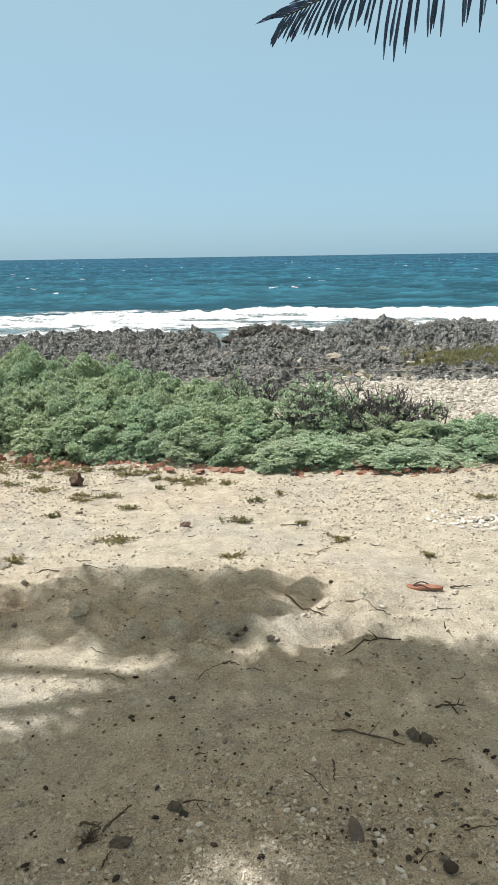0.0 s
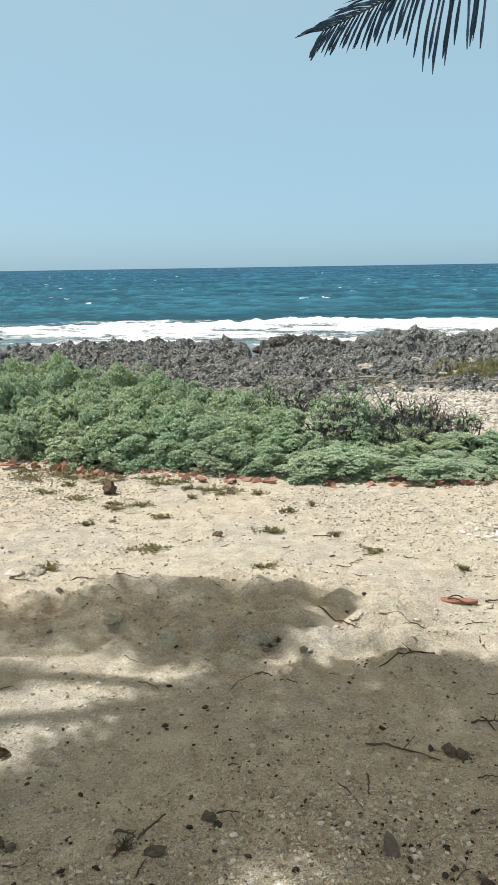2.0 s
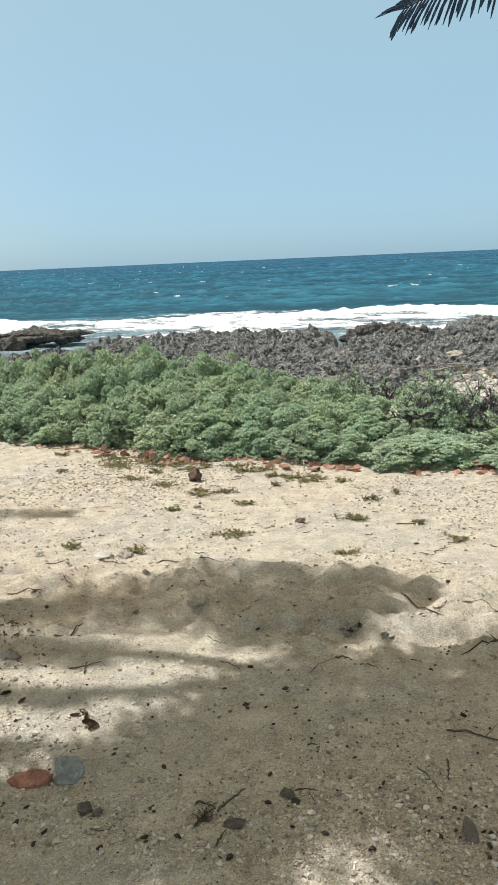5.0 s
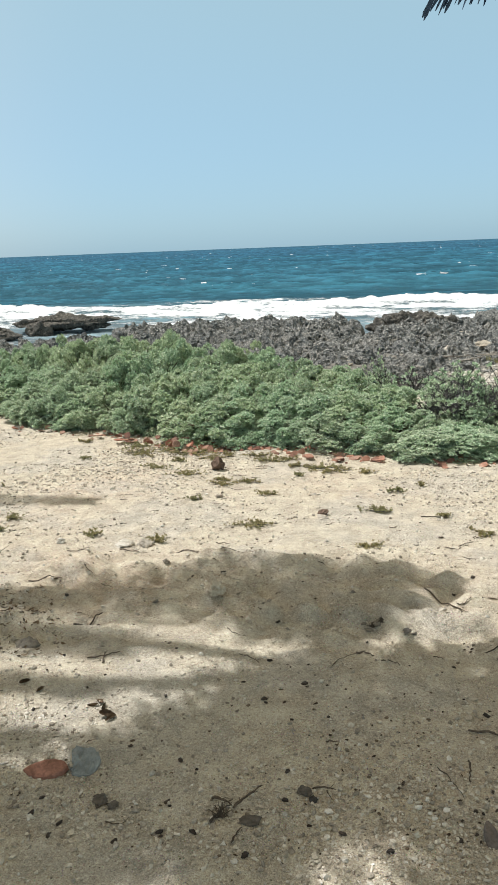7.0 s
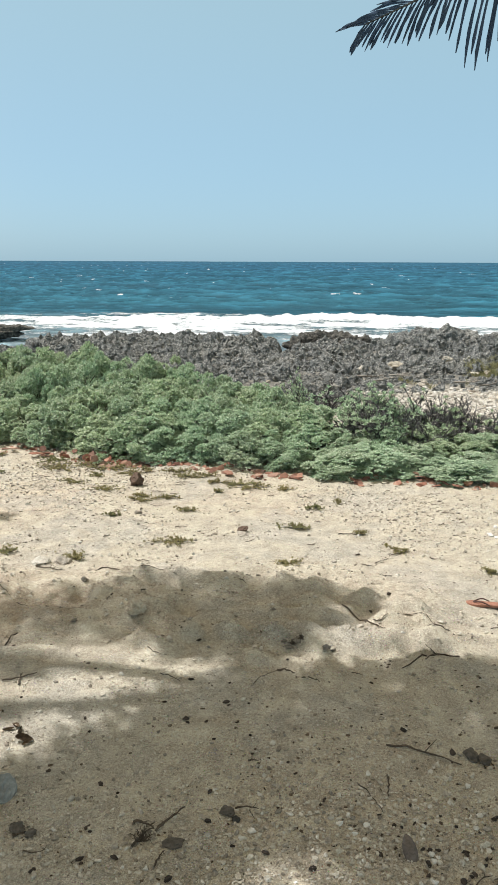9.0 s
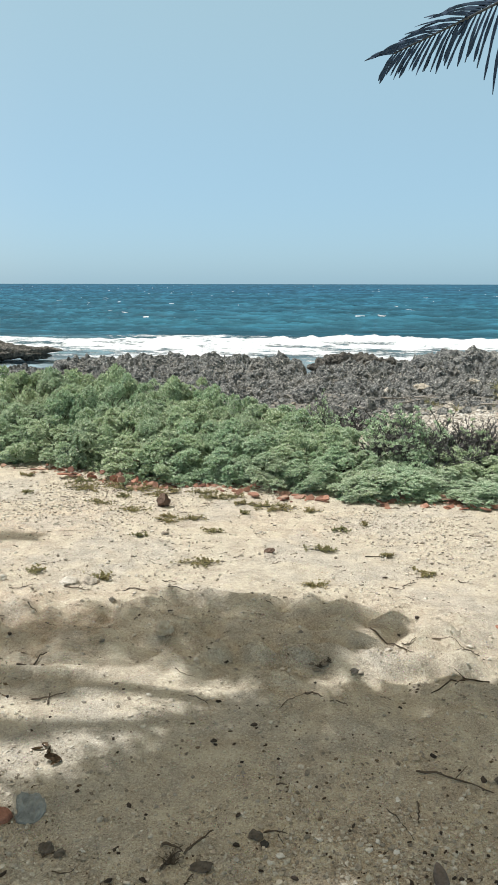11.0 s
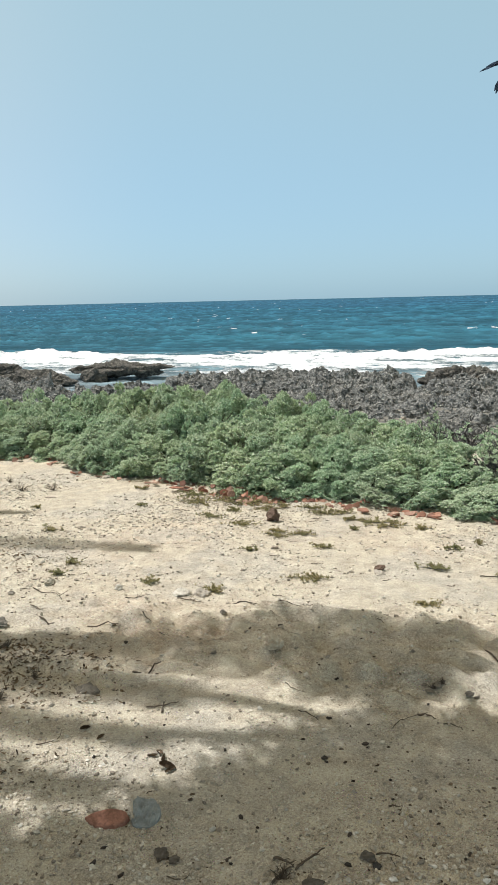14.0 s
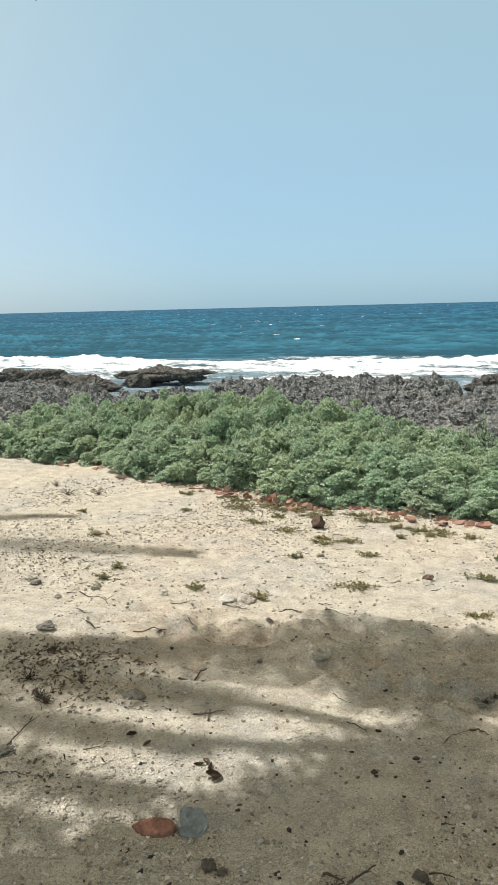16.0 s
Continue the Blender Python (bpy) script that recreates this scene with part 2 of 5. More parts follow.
def leaf_material(name, colours, rough=0.55, thin=0.25):
    """Leaves: each takes a tone of its own; a little light passes through."""
    mat, nt, b = material(name, rough, 0.3)
    n = len(colours)
    col = ramp(nt, island(nt), [(k / max(1, n - 1), c) for k, c in enumerate(colours)], False)
    col = mixed(nt, 0.5, col, ramp(nt, noise_tex(nt, 1.3, 4), [(0.3, (0.40, 0.45, 0.42)), (0.7, (0.58, 0.555, 0.51))]), "OVERLAY")
    col = mixed(nt, 0.45, col, ramp(nt, each(nt), [(0.0, (0.43, 0.51, 0.45)), (0.5, (0.5, 0.5, 0.48)), (0.8, (0.53, 0.54, 0.45)), (1.0, (0.58, 0.555, 0.48))]), "OVERLAY")
    nt.links.new(col, b.inputs["Base Color"])
    t = nt.nodes.new("ShaderNodeBsdfTranslucent")
    nt.links.new(col, t.inputs[0])
    m = nt.nodes.new("ShaderNodeMixShader")
    m.inputs[0].default_value = thin
    nt.links.new(b.outputs[0], m.inputs[1])
    nt.links.new(t.outputs[0], m.inputs[2])
    nt.links.new(m.outputs[0], nt.nodes["Material Output"].inputs[0])
    return mat


def sea_material():
    mat, nt, b = material("sea_water", 0.6, 0.0)
    pos = where(nt)
    sep = nt.nodes.new("ShaderNodeSeparateXYZ")
    nt.links.new(pos, sep.inputs[0])
    stretch = nt.nodes.new("ShaderNodeMapping")
    stretch.inputs["Scale"].default_value = (0.3, 1.0, 1.0)
    nt.links.new(pos, stretch.inputs[0])
    wide = noise_tex(nt, 0.03, 6, 0.65, stretch.outputs[0])
    col = ramp(nt, wide, [(0.32, (0.024, 0.110, 0.186)), (0.5, (0.029, 0.136, 0.207)), (0.68, (0.033, 0.160, 0.218))])
    near = ramp(nt, calc(nt, "MULTIPLY", sep.outputs[1], 1 / 400.0), [(0.07, (0.40, 0.46, 0.47)), (0.098, (0.26, 0.38, 0.40)), (0.122, (0.032, 0.120, 0.165)), (0.4, (0.027, 0.095, 0.148)), (0.9, (0.024, 0.066, 0.122))])
    col = mixed(nt, 0.55, col, near)
    # light and shade of the waves put into the colour: pale crests, dark troughs
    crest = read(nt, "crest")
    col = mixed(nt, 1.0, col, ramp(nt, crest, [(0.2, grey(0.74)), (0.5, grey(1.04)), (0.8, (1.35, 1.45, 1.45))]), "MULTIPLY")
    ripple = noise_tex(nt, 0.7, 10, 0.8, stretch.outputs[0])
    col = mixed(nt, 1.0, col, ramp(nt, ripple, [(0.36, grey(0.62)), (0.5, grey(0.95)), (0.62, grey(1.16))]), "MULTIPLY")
    foam = read(nt, "foam")
    froth = nt.nodes.new("ShaderNodeMapping")
    froth.inputs["Scale"].default_value = (0.75, 1.0, 1.0)
    nt.links.new(pos, froth.inputs[0])
    lace = noise_tex(nt, 1.7, 8, 0.72, froth.outputs[0])
    lace2 = noise_tex(nt, 7.0, 4, 0.6, froth.outputs[0])
    f = calc(nt, "ADD", foam, calc(nt, "MULTIPLY", calc(nt, "SUBTRACT", lace, 0.5), 1.5))
    f = calc(nt, "ADD", f, calc(nt, "MULTIPLY", calc(nt, "SUBTRACT", lace2, 0.5), 0.5))
    f = calc(nt, "MULTIPLY", ramp(nt, f, [(0.42, grey(0)), (0.68, grey(1))]), ramp(nt, foam, [(0.02, grey(0)), (0.2, grey(1))]))
    col = mixed(nt, f, col, ramp(nt, lace2, [(0.25, (0.62, 0.69, 0.72)), (0.55, (0.86, 0.90, 0.92))]))
    nt.links.new(col, b.inputs["Base Color"])
    h = calc(nt, "ADD", noise_tex(nt, 0.9, 9, 0.72, stretch.outputs[0]), calc(nt, "MULTIPLY", f, 0.25))
    relief(nt, b, h, 1.0, 0.5)
    slope = b.inputs["Normal"].links[0].from_socket
    shine = node(nt, "ShaderNodeBsdfGlossy", Roughness=0.22)
    nt.links.new(slope, shine.inputs["Normal"])
    fres = node(nt, "ShaderNodeFresnel", IOR=1.33)
    nt.links.new(slope, fres.inputs["Normal"])
    both = nt.nodes.new("ShaderNodeMixShader")
    gloss = calc(nt, "ADD", calc(nt, "MULTIPLY", fres.outputs[0], 0.09), 0.02)
    nt.links.new(calc(nt, "MULTIPLY", gloss, calc(nt, "SUBTRACT", 1.0, f)), both.inputs[0])
    nt.links.new(b.outputs[0], both.inputs[1])
    nt.links.new(shine.outputs[0], both.inputs[2])
    nt.links.new(both.outputs[0], nt.nodes["Material Output"].inputs[0])
    return mat


SAND = sand_material()
ROCK = rock_material("karst_rock", (0.072, 0.078, 0.080), (0.245, 0.255, 0.250), (0.60, 0.595, 0.56), 18.0)
WET_ROCK = rock_material("wet_karst_rock", (0.052, 0.052, 0.050), (0.130, 0.126, 0.116), (0.30, 0.285, 0.25), 11.0, False)
SEA = sea_material()
SHRUB_LEAF = leaf_material("shrub_leaf", [(0.225, 0.310, 0.208), (0.375, 0.473, 0.330), (0.60, 0.672, 0.525), (0.318, 0.42, 0.282), (0.76, 0.81, 0.67)], 0.65, 0.25)
TWIG = varied("twig_bark", [(0.075, 0.060, 0.046), (0.13, 0.105, 0.08), (0.095, 0.08, 0.064)], 0.95, 0.1, 80, 0.7)
# near-black blue: the fronds' backlit look against the sky is put into the colour
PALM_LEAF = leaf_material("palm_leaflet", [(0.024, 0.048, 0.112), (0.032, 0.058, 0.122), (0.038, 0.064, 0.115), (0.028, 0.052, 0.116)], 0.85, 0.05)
PALM_STEM = varied("palm_rachis", [(0.06, 0.07, 0.075), (0.075, 0.08, 0.08)], 0.6, 0.3, 40, 0.2)
PALM_BARK = varied("palm_bark", [(0.2, 0.17, 0.13), (0.26, 0.22, 0.18)], 0.95, 0.1, 20, 0.8, 0.02)

# ---- the land: one sheet, sand in front, falling under the sea ----
FRONT_X = (-30, -7.8, -6.6, -5.7, -4.9, -4.1, -3.35, -2.5, -1.8, -1.2, -0.6, 0.3, 1.0, 1.6, 2.4, 30)
FRONT_Y = (14, 9.9, 9.65, 9.55, 8.95, 8.78, 8.62, 8.3, 8.38, 8.12, 7.95, 7.92, 8.02, 7.9, 8.1, 9.0)


def front(x):
    """Where the foot of the shrubs runs."""
    return np.interp(x, FRONT_X, FRONT_Y)


def shore(x):
    """Where the rock shelf ends and the sea begins, by x."""
    y = np.interp(x, (-60, -24, -19, -16.5, -14, -12.6, -11.2, -9.5, -6, -3, -1.62, -1.42, -1.2, 0.5, 2.5, 5, 9, 30), (32, 28, 26.5, 25, 23.5, 21.3, 20.2, 21, 22.8, 22.9, 22.6, 20.9, 22.7, 23.2, 24, 24.5, 25, 27))
    return y + 0.5 * fbm(np.asarray(x, float) * 0.9, 0.0 * np.asarray(x, float), 3, 5)


def prints(x, y):
    """Footprints and scuffs in the loose sand."""
    z = 0.0 * x
    r = np.random.default_rng(3)
    for _ in range(40):
        cx, cy, a = r.uniform(-2.0, 0.6), r.uniform(4.1, 5.3), r.uniform(0, 3.1)
        u, v = (x - cx) * math.cos(a) + (y - cy) * math.sin(a), -(x - cx) * math.sin(a) + (y - cy) * math.cos(a)
        q = (u / 0.15) ** 2 + (v / 0.075) ** 2
        z = z - 0.020 * np.exp(-q) + 0.011 * np.exp(-((np.sqrt(q) - 1.5) ** 2) * 3)
    return z


def land(x, y):
    x, y = np.asarray(x, float), np.asarray(y, float)
    near = step(14, 8, np.hypot(x, y - 5))
    z = near * (0.016 * fbm(x * 0.7, y * 0.7, 3, 11) + 0.015 * fbm(x * 2.6, y * 3.4, 4, 12) * step(6.0, 5.0, y) * step(2.6, 3.6, y) + 0.005 * fbm(x * 3.1, y * 3.1, 4, 14))
    z = z + near * 0.05 * np.exp(-(((x + 0.3) / 0.9) ** 2 + ((y - 4.95) / 0.32) ** 2))
    folds = billow(x * 1.8 + 0.5 * y, y * 4.0, 3, 16, 0.55) - 0.5
    z = z + 0.10 * folds * step(5.25, 4.95, y - 0.12 * fbm(x * 2, y, 2, 17)) * step(3.3, 4.2, y) * step(-3.6, -2.4, x) * step(1.3, 0.5, x)
    sheet = shore(x)
    z = z + 0.05 * step(8, 11, y) - 0.15 * step(12, 16, y)
    z = z - 1.0 * step(17.5, 19.5, y)
    return z - 2.6 * step(-1.5, 3.0, y - sheet) - 3.0 * step(3, 60, y - sheet)


def spaced(lo, hi, gap, reach, n):
    """Even steps from lo to hi, then ever wider ones out to reach."""
    mid = np.arange(lo, hi + gap / 2, gap)
    out = gap * np.cumsum(1.0 * ((reach / gap) ** (1 / n)) ** np.arange(n) * 0.35)
    out = out * (reach / out[-1])
    return np.concatenate([(lo - out)[::-1], mid, hi + out])


gx, gy = spaced(-6.5, 3.2, 0.028, 4700, 60), spaced(1.7, 9.2, 0.026, 4700, 60)
gy = gy[gy < 90]
LX, LY = np.meshgrid(gx, gy)
LZ = land(LX, LY)
LZ = LZ + np.where((np.abs(LX) < 8) & (LY > 1) & (LY < 8), prints(LX, LY), 0)
me = raw_mesh("ground", np.stack([LX, LY, LZ], -1).reshape(-1, 3), grid_faces(*LX.shape), True)


def rubble_zone(x, y):
    """The bank of pale coral rubble beside the shrubs."""
    e = step(-0.6, 1.6, x - 0.1 * (y - 12)) * step(9.6, 10.6, y) * step(15.0 + 0.12 * x, 13.0 + 0.12 * x, y + 0.8 * fbm(x * 0.7, y * 0.7, 3, 40))
    return np.clip(e, 0, 1)


paint(me, "rubble", rubble_zone(LX, LY) + 0.6 * np.exp(-(((LX - 2.1) / 0.5) ** 2 + ((LY - 6.2) / 0.28) ** 2)))
paint(me, "stone", step(10.5, 12.5, LY) * (1 - rubble_zone(LX, LY)) * step(-40, -30, LX) * step(40, 30, LX))
thing("ground", me, SAND, "pale beige coral sand strewn with grit", "ground", kind="structure")


def on_ground(x, y):
    a = np.array([x]), np.array([y])
    return float((land(*a) + prints(*a))[0])


# ---- the sea ----
th = np.radians(np.concatenate([np.linspace(-100, -48, 30, endpoint=False), np.linspace(-48, 26, 500), np.linspace(26, 100, 41)[1:]]))
rr = 17 * (4700 / 17) ** np.linspace(0, 1, 540)
TH, RR = np.meshgrid(th, rr)
SX, SY = RR * np.sin(TH), RR * np.cos(TH)
SEA_Z = -0.92


def surf_line(x):
    """How far out the swell breaks."""
    return 40.0 + 0.04 * x + 0.8 * fbm(x * 0.07, 0 * x, 3, 60)


swell = fbm(SX * 0.035, SY * 0.16, 4, 70)
chop = ridged(SX * 0.10, SY * 0.45, 4, 75) - 1.0
calm = 0.10 + 0.90 * step(44, 64, SY)
small = ridged(SX * 0.26 + 0.10 * SY, SY * 0.95, 4, 78) - 0.95
wave = calm * (0.30 * swell + 0.26 * chop + 0.20 * small) * step(4000, 500, RR) + 0.03 * fbm(SX * 1.2, SY * 2.0, 3, 77)
off = SY - surf_line(SX)
lump = 0.5 + 0.5 * fbm(SX * 0.16, 0 * SX, 3, 80)
breaker = (0.14 + 0.24 * lump) * np.exp(-((off - 2.6) / 1.5) ** 2) * (1 + 0.4 * fbm(SX * 1.1, SY * 1.1, 4, 81))
SZ = SEA_Z + wave + breaker
tail = off + 2.2 * fbm(SX * 0.12, SY * 0.2, 3, 83)
# the breaking crest, the lace that it leaves, thin suds up to the rocks, streaks behind
foam = step(5.2 + 1.6 * lump, 2.8, off) * step(-2.6, 0.6, tail) * (0.80 + 0.22 * fbm(SX * 0.3, SY * 0.8, 4, 84))
foam = np.maximum(foam, step(2, 0, off) * step(-9.5, -5.5, tail) * (0.60 + 0.26 * fbm(SX * 0.30, SY * 0.5, 4, 86)))
foam = np.maximum(foam, step(-18, -12, off) * step(-2, -7, off) * (0.33 + 0.24 * fbm(SX * 0.3, SY * 0.9, 4, 85)))
foam = np.maximum(foam, 0.50 * step(13, 6, off) * step(1, 5, off) * (0.30 + 0.9 * fbm(SX * 0.10, SY * 0.3, 4, 87)))
caps = fbm(SX * 0.05, SY * 0.12, 2, 90) * 0.2 + fbm(SX * 0.30, SY * 1.3, 3, 91) * 0.6 + 0.55 * (chop + 0.1)
foam = np.maximum(foam, step(47, 70, SY) * step(0.82, 1.0, caps) * 0.68)
me = raw_mesh("sea", np.stack([SX, SY, SZ], -1).reshape(-1, 3), grid_faces(*SX.shape), True)
paint(me, "foam", np.clip(foam, 0, 1))
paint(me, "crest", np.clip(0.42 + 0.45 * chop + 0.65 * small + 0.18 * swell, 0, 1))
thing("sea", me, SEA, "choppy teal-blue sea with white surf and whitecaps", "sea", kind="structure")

# ---- the rock shelf ----
kx = np.concatenate([np.arange(-26, -15, 0.12), np.arange(-15, 8.5, 0.056), np.arange(8.5, 20, 0.16)])
ky = np.arange(11.0, 30, 0.058)
KX, KY = np.meshgrid(kx, ky)
edge = shore(KX)
inside = step(0.25, -0.35, KY - edge)
inner = step(10.9, 11.9, KY + 0.4 * fbm(KX * 0.6, KY * 0.6, 3, 41)) * (1 - 0.92 * rubble_zone(KX, KY))
wx, wy = KX + 0.16 * fbm(KX * 1.7, KY * 1.7, 3, 43), KY + 0.16 * fbm(KX * 1.7, KY * 1.7, 3, 45)
lumps = 0.75 * billow(wx * 1.7, wy * 1.7, 2, 44, 0.5) + 0.85 * billow(wx * 4.6, wy * 4.6, 2, 54, 0.6)
rise = 0.20 + 0.07 * step(-0.3, 0.5, fbm(KX * 0.35, KY * 0.45, 3, 46)) + 0.14 * np.exp(-(((KX - 3.0) / 1.4) ** 2 + ((KY - 22.4) / 1.2) ** 2))
KZ = -0.36 + rise * lumps * (0.55 + 0.45 * inside) + 0.09 * billow(wx * 8.3, wy * 8.3, 1, 48) + 0.10 * fbm(KX * 0.5, KY * 0.5, 2, 49)
KZ = KZ + 0.10 * step(17, 22, KY) + 0.10 * step(19.5, 21.5, KY) * step(-1.2, -2.2, KX) * step(-10, -7.5, KX)
KZ = KZ - 0.55 * (1 - inner) - 1.7 * (1 - inside)
KZ = KZ - 0.20 * np.exp(-((KX + 10.8) / 2.0) ** 2) * step(16, 19, KY) - 0.58 * step(-12.5, -15.5, KX) * step(16, 20, KY)
pool = np.exp(-(((KX + 1.42) / 0.16) ** 2 + ((KY - 22.0) / 1.0) ** 2))
KZ = KZ - 1.0 * pool
sx, sy = 0.06 * fbm(KX * 5, KY * 5, 2, 50), 0.06 * fbm(KX * 5, KY * 5, 2, 51)
me = raw_mesh("rock_shelf", np.stack([KX + sx, KY + sy, KZ], -1).reshape(-1, 3), grid_faces(*KX.shape), False)
patch = np.maximum(np.exp(-(((KX - 4.2) / 1.7) ** 2 + ((KY - 17.0) / 1.3) ** 2) ** 2), np.exp(-(((KX - 1.8) / 0.7) ** 2 + ((KY - 14.6) / 0.8) ** 2) ** 2))
patch = np.clip(patch * (0.75 + 0.5 * fbm(KX * 1.1, KY * 1.3, 3, 52)), 0, 1)
paint(me, "grass", patch)
paint(me, "rubble", np.clip(rubble_zone(KX, KY) * 1.3 + 0.5 * step(0.35, 0.7, fbm(KX * 1.4, KY * 1.4, 3, 53)) * step(17, 14, KY) * step(-2, 1, KX), 0, 1))
thing("rock_shelf", me, ROCK, "jagged dark grey coral limestone shelf beside the sea", "rock", kind="structure")


# ---- boulders ----
def boulder(name, size, rough, seed, mat, label, category, at, turn=0.0, group="", level=4, flat=0.0):
    """A rough stone: a ball pushed about by noise at three scales."""
    bm = bmesh.new()
    bmesh.ops.create_icosphere(bm, subdivisions=level, radius=1.0)
    shift = Vector((seed * 7.3, seed * 3.1, seed * 1.7))
    for v in bm.verts:
        n = v.co.normalized()
        r = 1 + rough * 0.6 * noise.noise(n * 1.7 + shift)
        p = Vector((n.x * r * size[0], n.y * r * size[1], max(n.z, -1 + flat) * r * size[2]))
        out = Vector((n.x, n.y, n.z * 1.3)).normalized()
        d = 0.30 * abs(noise.noise(p * 1.9 + shift)) + 0.17 * abs(noise.noise(p * 4.3 + shift)) + 0.08 * abs(noise.noise(p * 9.7 + shift)) - 0.12
        v.co = p + out * d * rough * 1.6 * min(1.0, 2.2 * size[2])
    me = bpy.data.meshes.new(name)
    bm.to_mesh(me)
    bm.free()
    return thing(name, me, mat, label, category, group, "", pose(*at, 0, 0, turn))


# the islet: two dark slabs standing in the surf
boulder("islet_rock", (2.05, 0.8, 0.26), 0.7, 3, WET_ROCK, "low dark brown rock slab standing in the surf", "rock", (-14.4, 29.6, -0.52), 4, "rocks in the surf", 6)
boulder("islet_rock", (0.5, 0.45, 0.36), 0.5, 9, WET_ROCK, "dark undercut boulder beside the rock slab", "rock", (-15.1, 28.6, -0.76), 0, "rocks in the surf", 5)
boulder("islet_rock", (0.4, 0.3, 0.22), 0.5, 12, WET_ROCK, "small dark rock standing on the slab", "rock", (-14.6, 29.7, -0.36), 0, "rocks in the surf", 4)
boulder("islet_rock", (2.3, 0.7, 0.36), 0.65, 17, WET_ROCK, "low dark rock bar at the edge of the surf", "rock", (-20.8, 29.4, -0.68), 8, "rocks in the surf", 6)
boulder("shore_rock", (1.6, 0.8, 0.34), 0.5, 21, WET_ROCK, "dark rock ledge at the water", "rock", (-16.7, 26.6, -0.72), 10, "rocks at the water", 6)
boulder("shore_rock", (1.15, 0.6, 0.42), 0.55, 25, WET_ROCK, "dark undercut ledge beside the tide pool", "rock", (-0.3, 22.2, -0.14), -4, "rocks at the water", 6)
boulder("shore_rock", (1.5, 0.8, 0.55), 0.6, 29, ROCK, "jagged grey brown limestone hump at the water", "rock", (2.9, 22.4, -0.15), 12, "rocks at the water", 6)
boulder("shore_rock", (1.7, 0.8, 0.45), 0.6, 33, ROCK, "jagged grey limestone hump at the water", "rock", (5.6, 23.0, -0.18), -8, "rocks at the water", 6)


# ---- shrubs ----
def rosettes(points, normals, r, leaves=11, length=0.055, width=0.0085):
    """Tufts of narrow leaves, each leaf a folded diamond of two triangles."""
    n = len(points)
    ref = np.where(np.abs(normals[:, 2:3]) > 0.9, [[1.0, 0, 0]], [[0, 0, 1.0]])
    u = np.cross(normals, ref)
    u /= np.linalg.norm(u, axis=1, keepdims=True)
    w = np.cross(normals, u)
    ang = r.uniform(0, 6.28, (n, 1)) + np.arange(leaves)[None] * 2.399 + r.normal(0, 0.15, (n, leaves))
    lift = np.radians(np.linspace(12, 78, leaves))[None] + r.normal(0, 0.12, (n, leaves))
    ca, sa, cl, sl = np.cos(ang), np.sin(ang), np.cos(lift), np.sin(lift)
    away = ca[..., None] * u[:, None] + sa[..., None] * w[:, None]
    way = cl[..., None] * away + sl[..., None] * normals[:, None]
    side = -sa[..., None] * u[:, None] + ca[..., None] * w[:, None]
    ln = (length * r.uniform(0.7, 1.25, (n, leaves)))[..., None]
    base = points[:, None] + 0 * way
    mid = base + way * ln * 0.55
    tip = base + way * ln - normals[:, None] * ln * 0.08
    wd = (width * r.uniform(0.8, 1.3, (n, leaves)))[..., None]
    v = np.stack([base, mid + side * wd, tip, mid - side * wd], 2).reshape(-1, 3)
    k = np.arange(n * leaves)[:, None] * 4
    return v, np.concatenate([k, k + 1, k + 2, k + 3], 1)


